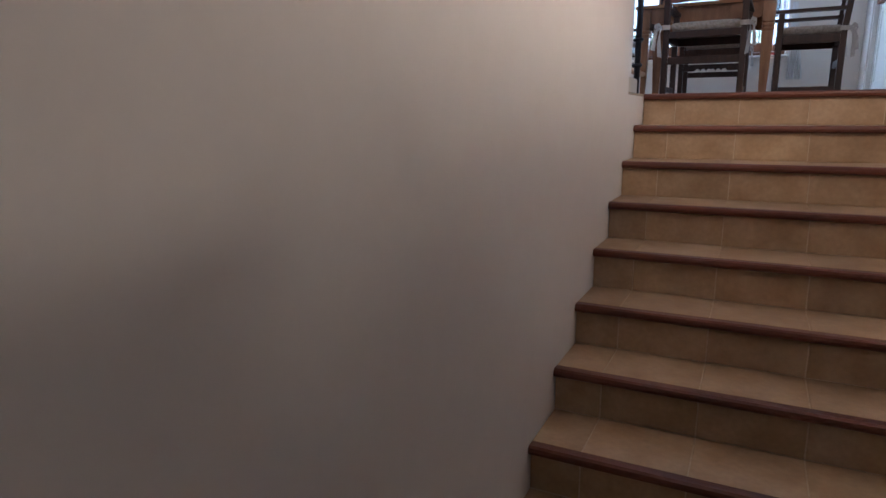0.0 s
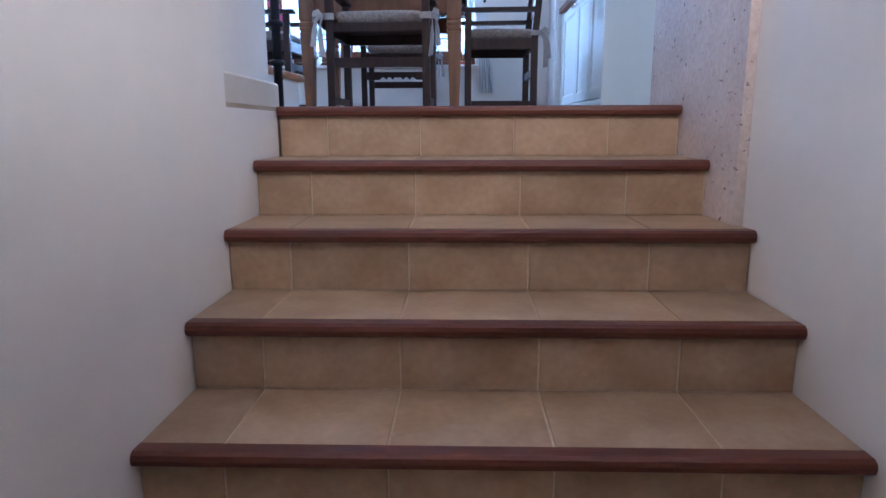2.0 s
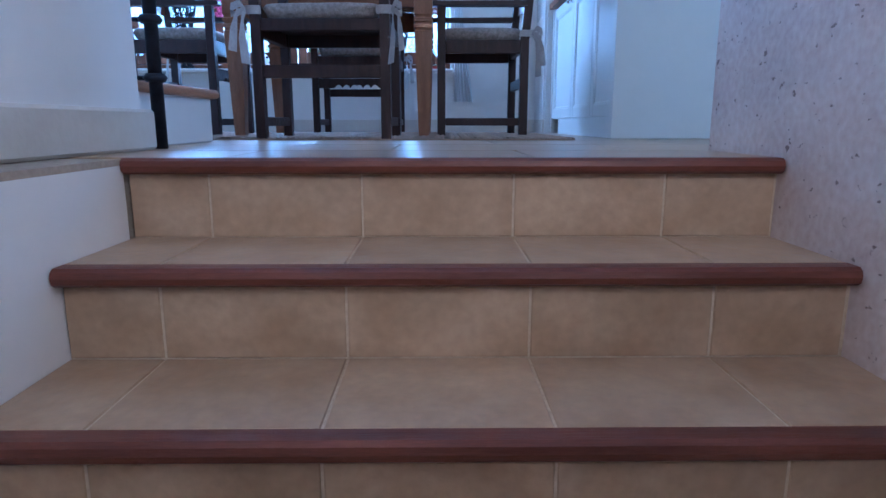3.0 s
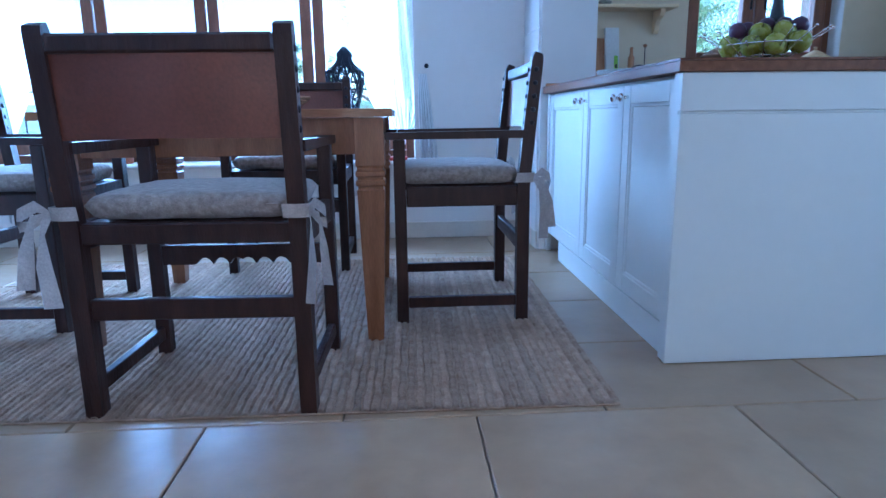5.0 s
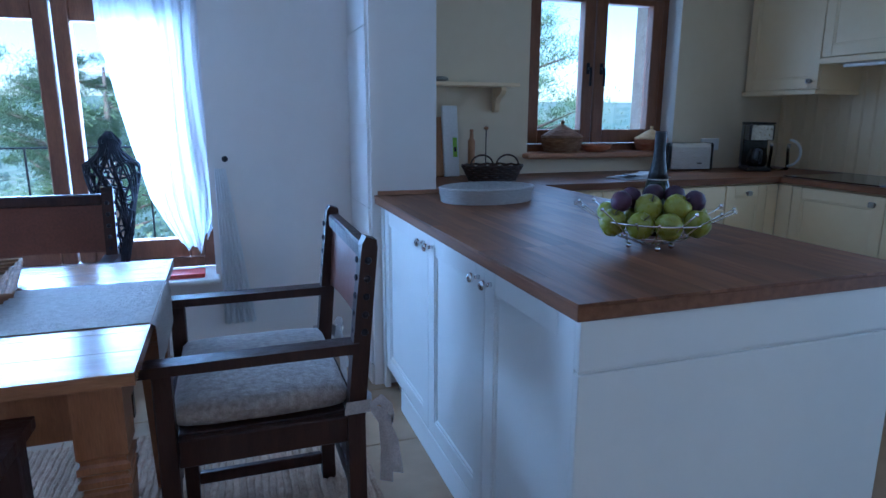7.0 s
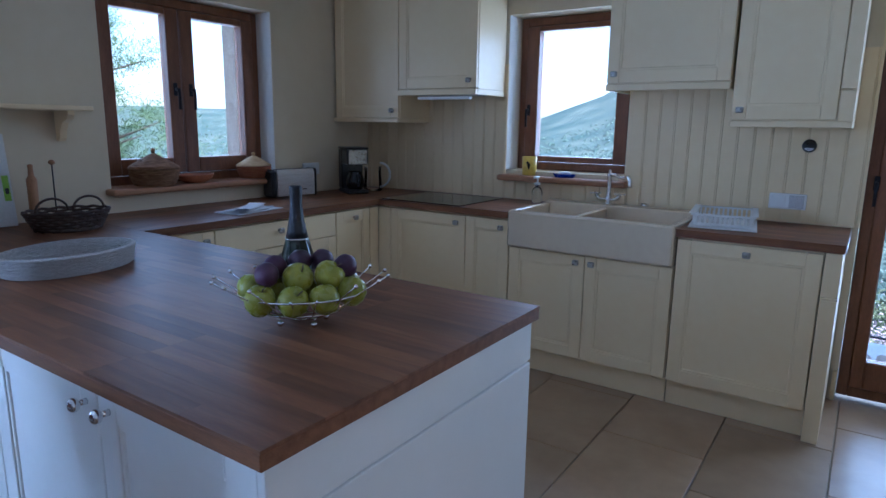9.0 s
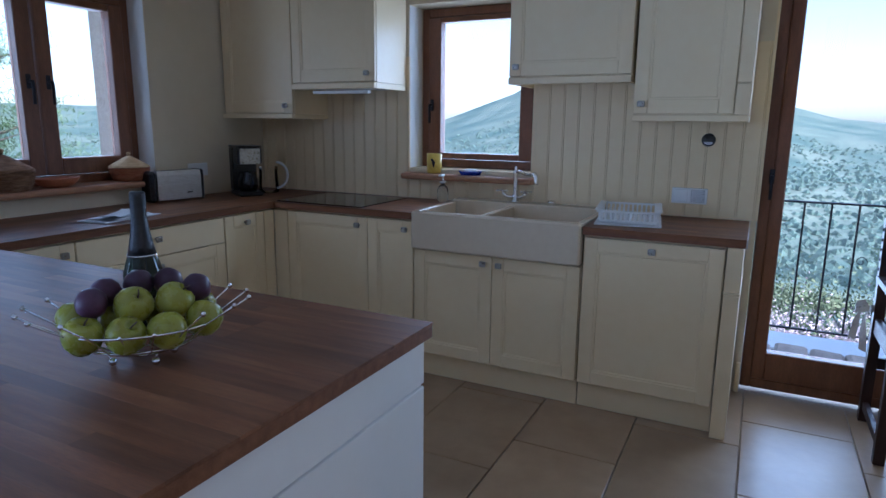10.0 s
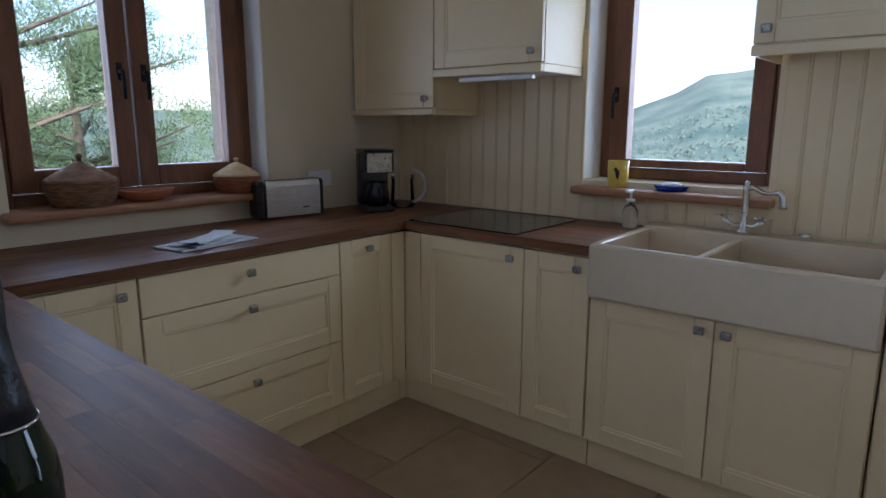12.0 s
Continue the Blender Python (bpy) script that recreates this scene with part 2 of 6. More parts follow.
SHEER = bpy.data.materials.new("sheer_voile")
SHEER.use_nodes = True
sn, sl = SHEER.node_tree.nodes, SHEER.node_tree.links
sn.remove(sn["Principled BSDF"])
sd, st, sp, sa, sb = sn.new("ShaderNodeBsdfDiffuse"), sn.new("ShaderNodeBsdfTranslucent"), sn.new("ShaderNodeBsdfTransparent"), sn.new("ShaderNodeMixShader"), sn.new("ShaderNodeMixShader")
sw = sn.new("ShaderNodeTexNoise")
sw.inputs["Scale"].default_value = 300
sr = sn.new("ShaderNodeMapRange")
sr.inputs["To Min"].default_value, sr.inputs["To Max"].default_value = 0.05, 0.22
sl.new(sw.outputs["Fac"], sr.inputs["Value"])
sd.inputs["Color"].default_value = st.inputs["Color"].default_value = (0.86, 0.88, 0.9, 1)
sa.inputs[0].default_value = 0.6
sl.new(sd.outputs[0], sa.inputs[1])
sl.new(st.outputs[0], sa.inputs[2])
sl.new(sr.outputs[0], sb.inputs[0])
sl.new(sa.outputs[0], sb.inputs[1])
sl.new(sp.outputs[0], sb.inputs[2])
sl.new(sb.outputs[0], sn["Material Output"].inputs["Surface"])

# ---- mesh helpers ----


def bbox(bm, x0, x1, y0, y1, z0, z1, bev=0.0, seg=1):
    vs = bmesh.ops.create_cube(bm, size=1.0)["verts"]
    for v in vs:
        v.co = Vector(((x0 + x1) / 2 + v.co.x * (x1 - x0), (y0 + y1) / 2 + v.co.y * (y1 - y0), (z0 + z1) / 2 + v.co.z * (z1 - z0)))
    if bev:
        es = list({e for v in vs for e in v.link_edges})
        bmesh.ops.bevel(bm, geom=es, offset=min(bev, abs(x1 - x0) * .45, abs(y1 - y0) * .45, abs(z1 - z0) * .45), segments=seg, profile=0.5, affect="EDGES")


def tube(bm, pts, r, seg=8, closed=False, cap=True):
    pts = [Vector(p) for p in pts]
    n = len(pts)
    rs = r if isinstance(r, (list, tuple)) else [r] * n
    rings, up = [], None
    for i, p in enumerate(pts):
        if closed:
            d = pts[(i + 1) % n] - pts[i - 1]
        else:
            d = pts[min(i + 1, n - 1)] - pts[max(i - 1, 0)]
        d.normalize()
        if up is None:
            up = d.orthogonal().normalized()
        else:
            up = (up - d * up.dot(d)).normalized()
        s = d.cross(up)
        rings.append([bm.verts.new(p + (up * math.cos(a) + s * math.sin(a)) * rs[i]) for a in (2 * math.pi * k / seg for k in range(seg))])
    for i in range(n if closed else n - 1):
        a, b = rings[i], rings[(i + 1) % n]
        for k in range(seg):
            f = bm.faces.new((a[k], a[(k + 1) % seg], b[(k + 1) % seg], b[k]))
            f.smooth = True
    if cap and not closed:
        bm.faces.new(rings[0][::-1])
        bm.faces.new(rings[-1])


def lathe(bm, prof, c=(0, 0, 0), seg=24, sy=1.0):
    rings = []
    for r, z in prof:
        if r < 1e-5:
            rings.append([bm.verts.new((c[0], c[1], c[2] + z))])
        else:
            rings.append([bm.verts.new((c[0] + r * math.cos(2 * math.pi * k / seg), c[1] + sy * r * math.sin(2 * math.pi * k / seg), c[2] + z)) for k in range(seg)])
    for a, b in zip(rings, rings[1:]):
        for k in range(seg):
            q = [a[k % len(a)], a[(k + 1) % seg % len(a)], b[(k + 1) % seg % len(b)], b[k % len(b)]]
            q = list(dict.fromkeys(q))
            if len(q) > 2:
                bm.faces.new(q).smooth = True


def ball(bm, c, r, s=(1, 1, 1), u=12, v=8):
    vs = bmesh.ops.create_uvsphere(bm, u_segments=u, v_segments=v, radius=r)["verts"]
    for w in vs:
        w.co = Vector((w.co.x * s[0] + c[0], w.co.y * s[1] + c[1], w.co.z * s[2] + c[2]))
        for f in w.link_faces:
            f.smooth = True


def prism(bm, poly, a, b, axis="y"):
    """A flat polygon pushed from a to b along an axis."""
    def at(p, q):
        return {"y": (p[0], q, p[1]), "x": (q, p[0], p[1]), "z": (p[0], p[1], q)}[axis]
    lo, hi = [bm.verts.new(at(p, a)) for p in poly], [bm.verts.new(at(p, b)) for p in poly]
    bm.faces.new(lo)
    bm.faces.new(hi[::-1])
    for i in range(len(poly)):
        j = (i + 1) % len(poly)
        bm.faces.new((lo[j], lo[i], hi[i], hi[j]))


def finish(bm, name, material):
    bmesh.ops.recalc_face_normals(bm, faces=bm.faces)
    me = bpy.data.meshes.new(name)
    bm.to_mesh(me)
    bm.free()
    me.materials.append(material)
    return me


def part(name, bm, material, parent=None, label="", kind="", m=None):
    ob = new(name, finish(bm, name, material) if isinstance(bm, bmesh.types.BMesh) else bm)
    ob.parent = parent
    if m is not None:
        ob.matrix_basis = m
    return tagged(ob, label=label, kind=kind)


def boxpart(name, dims, material, parent=None, bev=0.003, label="", kind="", m=None, seg=1):
    bm = bmesh.new()
    bbox(bm, *dims, bev, seg)
    return part(name, bm, material, parent, label, kind, m)


def thing(name, label, category, x=0, y=0, z=0, rz=0, group=""):
    ob = new(name)
    ob.empty_display_size = 0.1
    ob.matrix_basis = pose(x, y, z, 0, 0, rz)
    return tagged(ob, label, category, group)


def setting(name, label, bm, material):
    return tagged(part(name, bm, material), label=label, kind="structure")


def boxes(*dims, bev=0.0):
    bm = bmesh.new()
    for d in dims:
        bbox(bm, *d, bev)
    return bm


PIECES = {}


def piece(name, w, d, h, material, parent, x, y, z, rx=0, ry=0, rz=0, bev=0.003):
    """A small slab centred at x, y, z; alike ones share a mesh."""
    key = (name, round(w, 3), round(d, 3), round(h, 3), material.name)
    if key not in PIECES:
        bm = bmesh.new()
        bbox(bm, -w / 2, w / 2, -d / 2, d / 2, -h / 2, h / 2, 0)
        if bev:
            top = [e for e in bm.edges if all(v.co.z > 0 for v in e.verts)]
            bmesh.ops.bevel(bm, geom=top, offset=bev, segments=1, affect="EDGES")
        PIECES[key] = finish(bm, name, material)
    ob = new(name, PIECES[key])
    ob.parent = parent
    ob.matrix_basis = pose(x, y, z, rx, ry, rz)
    return ob


# ---- structure ----
R, T = 0.175, 0.281          # riser, tread
XL, XR = 1.09, 2.54          # stairwell walls
LOW = -9 * R
CE = 2.55

floor = setting("floor", "beige stone-tiled upper floor with mortar joints", boxes((-2.4, 6.0, 0.049, 4.35, -0.30, -0.014), (-2.4, 1.088, -1.4, 0.018, -0.30, -0.002), (2.56, 6.0, -0.55, 0.018, -0.30, -0.014)), GROUT)
floor_lower = setting("floor", "tiled lower landing", boxes((-0.2, 3.6, -6.0, -8 * T + 0.02, LOW - 0.2, LOW - 0.012)), GROUT)
ceiling = setting("ceiling", "white plaster ceiling", boxes((-2.6, 6.2, -6.2, 4.5, CE, CE + 0.2)), PLASTER)

# stairwell walls, the outer shell
setting("wall_west", "smooth off-white plaster stair wall", boxes((XL - 0.9, XL, -6.0, -0.471, LOW - 0.2, CE), (0.6, XL, -0.471, 0.018, LOW - 0.2, -0.016), bev=0.0), PLASTER)
setting("wall_west", "off-white plaster wall beside the landing", boxes((0.78, 0.93, -0.47, 0.47, 0.0, CE)), PLASTER)
setting("wall_east", "off-white plaster wall beside the stairs", boxes((XR, XR + 0.42, -6.0, -0.46, LOW - 0.2, CE)), PLASTER)
setting("wall_south", "plain plaster wall closing the lower landing", boxes((0.1, 3.2, -6.2, -6.0, LOW - 0.2, CE)), PLASTER)
setting("wall_south", "plain plaster wall", boxes((-2.4, 0.19, -1.4, -1.2, 0.0, CE)), PLASTER)
setting("wall_south", "plain plaster kitchen wall", boxes((2.96, 6.0, -0.65, -0.45, 0.0, CE)), PLASTER_K)
setting("wall_west", "plain plaster wall closing the dining room", boxes((-2.6, -2.4, -1.4, 4.3, 0.0, CE)), PLASTER)
pier = setting("wall_east", "pitted pinkish limestone pier beside the stairs", boxes((2.512, 2.95, -0.458, 0.40, -0.53, CE)), STONE)

# north wall of the dining room with its window opening
WX0, WX1, WZ0, WZ1 = -0.72, 1.88, 0.49, 1.90
setting("wall_north", "white plaster dining room wall with a deep window opening", boxes((-2.4, WX0, 3.80, 4.15, 0, CE), (WX1, 2.56, 3.80, 4.15, 0, CE), (WX0, WX1, 3.80, 4.15, 0, WZ0 - 0.03), (WX0, WX1, 3.80, 4.15, WZ1, CE)), PLASTER)
# north wall of the kitchen
KX0, KX1, KZ0, KZ1 = 3.70, 4.77, 0.998, 2.03
setting("wall_north", "cream plaster kitchen wall with a deep window opening", boxes((2.862, KX0, 4.13, 4.48, 0, CE), (KX1, 5.68, 4.13, 4.48, 0, CE), (KX0, KX1, 4.13, 4.48, 0, KZ0), (KX0, KX1, 4.13, 4.48, KZ1, CE)), PLASTER_K)
setting("wall_north", "white plaster pier between dining room and kitchen", boxes((2.56, 2.86, 3.36, 4.48, 0, CE)), PLASTER)
# east wall: window and glass door
EY0, EY1, EZ0, EZ1 = 2.155, 2.952, 1.083, 2.05
DY0, DY1, DZ1 = 0.02, 0.975, 2.12
setting("wall_east", "cream plaster kitchen wall with a window and a glass door", boxes((5.68, 6.0, EY1, 4.48, 0, CE), (5.68, 6.0, DY1, EY0, 0, CE), (5.68, 6.0, -0.65, DY0, 0, CE), (5.68, 6.0, EY0, EY1, 0, EZ0), (5.68, 6.0, EY0, EY1, EZ1, CE), (5.68, 6.0, DY0, DY1, DZ1, CE)), PLASTER_K)

# stone cladding on the side of the pier
for i, z in enumerate((0.0, 0.42, 0.84, 1.21, 1.62, 2.04)):
    z1 = (0.42, 0.84, 1.21, 1.62, 2.04, CE)[i]
    piece("stone_block", 0.012, 0.40, z1 - z - 0.003, PLASTER, pier, 2.554, 3.585, (z + z1) / 2, bev=0)

# stairs
stairs = tagged(new("stairs"), "tiled staircase with rounded dark wooden nosings", "stairs", kind="structure")
for k in range(9):
    boxpart("step", (XL + 0.002, XR - 0.002 if k else 2.51, -T * k + 0.0375, 0.048 if k == 0 else -T * (k - 1) + 0.0365, LOW - 0.1, -R * k - 0.003), GROUT_LIGHT, stairs, 0)
JX = (1.09, 1.265, 1.598, 1.931, 2.264, 2.54)
for k in range(9):
    xr = 2.51 if k < 2 else XR
    bm = bmesh.new()
    y0, zt = -T * k, -R * k
    prof = [(y0 + 0.045, zt), (y0 + 0.012, zt), (y0 + 0.003, zt - 0.006), (y0, zt - 0.017), (y0 + 0.003, zt - 0.028), (y0 + 0.012, zt - 0.034), (y0 + 0.045, zt - 0.034)]
    prism(bm, prof, XL + 0.003, xr - 0.003, "x")
    part("nosing", bm, NOSING, stairs)

# skirting along walls of the upper floor
BASE = mat("skirting_stone", (0.60, 0.54, 0.46), (0.68, 0.62, 0.54), 0.6, 5, 0.2, 50, grain=0.08)
setting("baseboard", "beige stone skirting under the dining window", boxes((-2.4, 2.56, 3.785, 3.799, 0.0, 0.10), (2.546, 2.559, 3.37, 3.784, 0.0, 0.10), bev=0.003), BASE)
setting("baseboard", "white stepped plinth beside the landing", boxes((0.931, 0.972, -0.468, 0.47, 0.0, 0.110), bev=0.008), BASE)
setting("baseboard", "cream skirting by the glass door", boxes((5.66, 5.679, 0.978, 0.998, 0.0, 0.16), bev=0.003), CREAM)


# ---- windows ----


def window(label, x0, x1, z0, z1, bars, glass_lo, y=0.0, depth=0.07, rail=0.075, m=None, name="window_1", handles=(), stile=0.055, glass_hi=None, single=0.058):
    """A wooden window in a local frame: x across, z up, the room at -y. bars: (x0, x1) of the uprights between the panes."""
    w = tagged(new(name), label, "window", kind="structure")
    if m is not None:
        w.matrix_basis = m
    f = 0.05
    part("window_frame", boxes((x0, x0 + f, y - depth, y, z0, z1), (x1 - f, x1, y - depth, y, z0, z1), (x0 + f, x1 - f, y - depth, y, z1 - f, z1), (x0 + f, x1 - f, y - depth, y, z0, z0 + f), bev=0.004), FRAMEWOOD, w)
    edges = [x0 + f] + [b for bar in bars for b in bar] + [x1 - f]
    for i in range(0, len(edges), 2):
        a, b = edges[i], edges[i + 1]
        lo, hi = glass_lo, glass_hi or z1 - f - rail * 0.6
        s = stile if len(edges) > 2 else single
        bm = boxes((a, a + s, y - depth - 0.012, y - 0.012, z0 + f + .004, z1 - f - .004), (b - s, b, y - depth - 0.012, y - 0.012, z0 + f + .004, z1 - f - .004), (a + s, b - s, y - depth - 0.012, y - 0.012, hi, z1 - f - .004), (a + s, b - s, y - depth - 0.012, y - 0.012, z0 + f + .004, lo), bev=0.005)
        sash = part("sash", bm, FRAMEWOOD, w)
        bm = boxes((a + s, b - s, y - depth * 0.55, y - depth * 0.55 + 0.006, lo, hi))
        g = part("pane", bm, GLASS, sash)
        g.visible_shadow = False
    for a, b in bars:
        if b - a > 0.012:
            boxpart("mullion", (a + .001, b - .001, y - depth - 0.006, y, z0 + f, z1 - f), FRAMEWOOD, w, 0.004)
    for hx, hz in handles:
        bm = bmesh.new()
        bbox(bm, hx - 0.012, hx + 0.012, y - depth - 0.020, y - depth - 0.0125, hz - 0.035, hz + 0.035, 0.003)
        tube(bm, [(hx, y - depth - 0.02, hz), (hx, y - depth - 0.05, hz), (hx, y - depth - 0.052, hz - 0.03), (hx, y - depth - 0.05, hz - 0.11)], 0.008, 8)
        part("window_handle", bm, IRON, w, "black iron espagnolette handle")
    return w


window("large wooden dining room window of four glazed sashes", WX0 + .002, WX1 - .002, WZ0, WZ1 - .002, ((-0.035, -0.025), (0.630, 0.640), (1.260, 1.270)), 0.64, y=4.06, name="window_1", handles=((0.600, 1.18), (0.670, 1.18)), stile=0.068, glass_hi=1.655)
window("brown wooden two-sash kitchen window in a white reveal", KX0 + .002, KX1 - .002, KZ0 + .022, KZ1 - .002, ((4.213, 4.223),), 1.16, y=4.33, name="window_2", handles=((4.170, 1.54), (4.268, 1.54)), stile=0.078, glass_hi=1.937)
window("brown wooden tilt window above the sink", -EY1 + .002, -EY0 - .002, EZ0 + .002, EZ1 - .002, (), 1.175, m=pose(5.92, 0, 0, 0, 0, -90), name="window_3", handles=((-2.875, 1.47),), single=0.083, glass_hi=1.963)
window("brown wooden glazed terrace door", -DY1 + .002, -DY0 - .002, 0.02, DZ1 - .002, (), 0.22, m=pose(5.79, 0, 0, 0, 0, -90), name="door_1", handles=((-0.93, 1.12),))

for lab, dims in (("pale stone sill under the dining window", (WX0 - 0.02, WX1 + 0.02, 3.70, 4.0, WZ0 - 0.029, WZ0 - 0.001)),
                  ("terracotta-coloured wooden kitchen window sill", (KX0 - 0.03, KX1 + 0.0, 4.05, 4.30, KZ0 - 0.008, KZ0 + 0.026)),
                  ("orange wooden window sill above the sink", (5.59, 5.85, 2.122, 2.968, EZ0 - 0.062, EZ0 - 0.026))):
    bm = bmesh.new()
    bbox(bm, *dims, 0.012, 2)
    s = tagged(part("window_sill", bm, PLASTER if "pale" in lab else SILLWOOD), label=lab, kind="structure")


# white reveals of the kitchen windows
setting("trim", "white-painted window reveal", boxes((KX1 - .003, KX1 + .001, 4.135, 4.31, KZ0 + .03, KZ1), (5.684, 5.84, EY1 - .002, EY1 + .002, EZ0 + .002, EZ1)), WHITEPAINT)

# ---- bead-board panelling behind the sink ----
panelling = tagged(new("wall_panelling"), "cream tongue-and-groove panelling above the worktop", "panelling", kind="structure")
y = 0.985
while y < 4.11:
    w = min(0.0815, 4.125 - y)
    zt = EZ0 - 0.064 if 2.12 < y + w / 2 < 2.97 else 1.75
    key = ("panel_board", round(w, 3), round(zt, 3))
    if key not in PIECES:
        bm = bmesh.new()
        out = [(-w / 2 + .0004, 0), (-w / 2 + .0004, -.0115), (-w / 2 + .002, -.0135), (w / 2 - .0125, -.0135), (w / 2 - .0105, -.0105), (w / 2 - .0090, -.0105), (w / 2 - .0080, -.0130), (w / 2 - .0055, -.0142), (w / 2 - .0030, -.0130), (w / 2 - .0020, -.0105), (w / 2 - .0004, -.0105), (w / 2 - .0004, 0)]
        prism(bm, out, 0.90, zt, "z")
        PIECES[key] = finish(bm, "panel_board", CREAM)
    ob = new("panel_board", PIECES[key])
    ob.parent, ob.matrix_basis = panelling, pose(5.6745, y + w / 2, 0, 0, 0, -90)
    y += 0.0815
part("panel_backing", boxes((5.6745, 5.6795, 0.985, EY0 - .003, 0.90, 1.75), (5.6745, 5.6795, EY0 - .003, EY1, 0.90, EZ0 - .064), (5.6745, 5.6795, EY1, 4.12, 0.90, 1.75)), CREAM, panelling)
part("panel_edge", boxes((5.655, 5.68, 0.972, 0.984, 0.902, 2.3)), CREAM, panelling)

# ---- kitchen cabinets ----


def framed(name, a, b, lo, hi, y, material, parent, fr=0.062, th=0.02):
    """A framed door or drawer front whose face is at y, the room at -y: a panel with its stiles and rails."""
    bm = bmesh.new()
    rings = []
    for o, d in ((-0.002, th - 0.002), (-0.002, 0.004), (0.009, 0.0045), (0.012, 0.009)):
        x0, x1, z0, z1 = a + fr + o, b - fr - o, lo + fr + o, hi - fr - o
        rings.append([bm.verts.new(p) for p in ((x0, y + d, z0), (x1, y + d, z0), (x1, y + d, z1), (x0, y + d, z1))])
    for p, q in zip(rings, rings[1:]):
        for k in range(4):
            bm.faces.new((p[k], p[(k + 1) % 4], q[(k + 1) % 4], q[k]))
    bm.faces.new(rings[0][::-1])
    bm.faces.new(rings[-1])
    door = part(name, bm, material, parent)
    for q in ((a, a + fr, lo, hi), (b - fr, b, lo, hi)):
        boxpart("stile", (q[0], q[1], y, y + th, q[2], q[3]), material, door, 0.002)
    for q in ((lo, lo + fr), (hi - fr, hi)):
        boxpart("rail", (a + fr + .0004, b - fr - .0004, y + .0004, y + th, q[0], q[1]), material, door, 0.002)
    return door


def knob(x, y, z, parent, material=None, square=True):
    bm = bmesh.new()
    tube(bm, [(x, y, z), (x, y - 0.016, z)], [0.007, 0.006], 10)
    if square:
        bbox(bm, x - 0.017, x + 0.017, y - 0.032, y - 0.0155, z - 0.014, z + 0.014, 0.006, 2)
    else:
        ball(bm, (x, y - 0.026, z), 0.015, (1, 0.8, 1), 14, 8)
    return part("knob", bm, material or PEWTER, parent, "round steel knob" if not square else "")


def cabinet(label, x, y, rz, w, z0, z1, d, fronts, material=CREAM, group="kitchen base cabinets", foot=True, square=True, extras=()):
    """fronts: (x0, x1, z0, z1, knob x, knob z, framed)"""
    c = thing("kitchen_cabinet", label, "cabinet", x, y, 0, rz, group)
    boxpart("body", (0.001, w - 0.001, -d + 0.022, -0.002, z0, z1), material, c, 0.001)
    if foot:
        boxpart("plinth", (0.001, w - 0.001, -d + 0.045, -d + 0.061, 0.001, z0 - 0.001), material, c, 0.001)
    for a, b, lo, hi, kx, kz, fram in fronts:
        nm = "drawer" if (b - a) > (hi - lo) * 1.05 else "door"
        door = framed(nm, a, b, lo, hi, -d, material, c) if fram else boxpart(nm, (a, b, -d, -d + 0.02, lo, hi), material, c, 0.003)
        if kx is not None:
            knob(kx, -d, kz, door, PEWTER if square else CHROME, square)
    for name, bm in extras:
        part(name, bm, material, c)
    return c


W = 5.662
D = W - 5.08
g = 0.002
TOPB = 0.862
# east run, from north to south; local x runs south
cabinet("cream base cabinet with two framed doors under the hob", W, 3.53, -90, 0.943, 0.135, TOPB, D,
        ((0.10, 0.652, 0.138, 0.850, 0.60, 0.806, True), (0.657, 0.940, 0.138, 0.850, 0.90, 0.806, True)),
        extras=(("filler", boxes((0.0, 0.096, -D, -D + .02, 0.138, 0.850), bev=.001)), ("corner_plinth", boxes((-0.064, -0.0, -D + .045, -D + .061, 0.001, 0.134)))))
cabinet("cream sink cabinet with two framed doors", W, 2.584, -90, 0.895, 0.135, 0.708, D,
        ((0.004, 0.446, 0.138, 0.704, 0.405, 0.670, True), (0.450, 0.891, 0.138, 0.704, 0.49, 0.670, True)))
cabinet("cream dishwasher front with one wide framed panel", W, 1.686, -90, 0.607, 0.135, TOPB, D,
        ((0.006, 0.603, 0.138, 0.850, 0.31, 0.812, True),))
c = thing("end_panel", "cream fluted end post of the cabinet run", "cabinet end", W, 1.077, 0, -90)
boxpart("lower_post", (0.001, 0.064, -D - 0.012, -0.001, 0.002, 0.655), CREAM, c, 0.002)
boxpart("upper_post", (0.001, 0.064, -D - 0.008, -0.001, 0.668, TOPB - .001), CREAM, c, 0.002)
boxpart("moulding", (0.0, 0.067, -D - 0.014, -0.001, 0.656, 0.667), CREAM, c, 0.002)

# north run, fronts at y = 3.53, local x runs east
NY = 4.128
ND = NY - 3.53
cabinet("cream corner base cabinet with a narrow framed door", 4.69, NY, 0, 0.39, 0.135, TOPB, ND,
        ((0.004, 0.300, 0.138, 0.850, 0.15, 0.806, True),),
        extras=(("filler", boxes((0.304, 0.386, -ND, -ND + .02, 0.138, 0.850), bev=.001)), ("corner_plinth", boxes((0.3895, 0.432, -ND + .045, -ND + .061, 0.001, 0.134)))))
cabinet("cream base cabinet with three wide drawers", 3.86, NY, 0, 0.83, 0.135, TOPB, ND,
        ((0.004, 0.826, 0.717, 0.850, 0.395, 0.803, False), (0.004, 0.826, 0.427, 0.713, 0.395, 0.667, True), (0.004, 0.826, 0.138, 0.423, 0.395, 0.378, True)))
cabinet("cream base cabinet with one framed door beside the peninsula", 3.53, NY, 0, 0.33, 0.135, TOPB, ND,
        ((0.004, 0.326, 0.138, 0.850, 0.27, 0.806, True),))

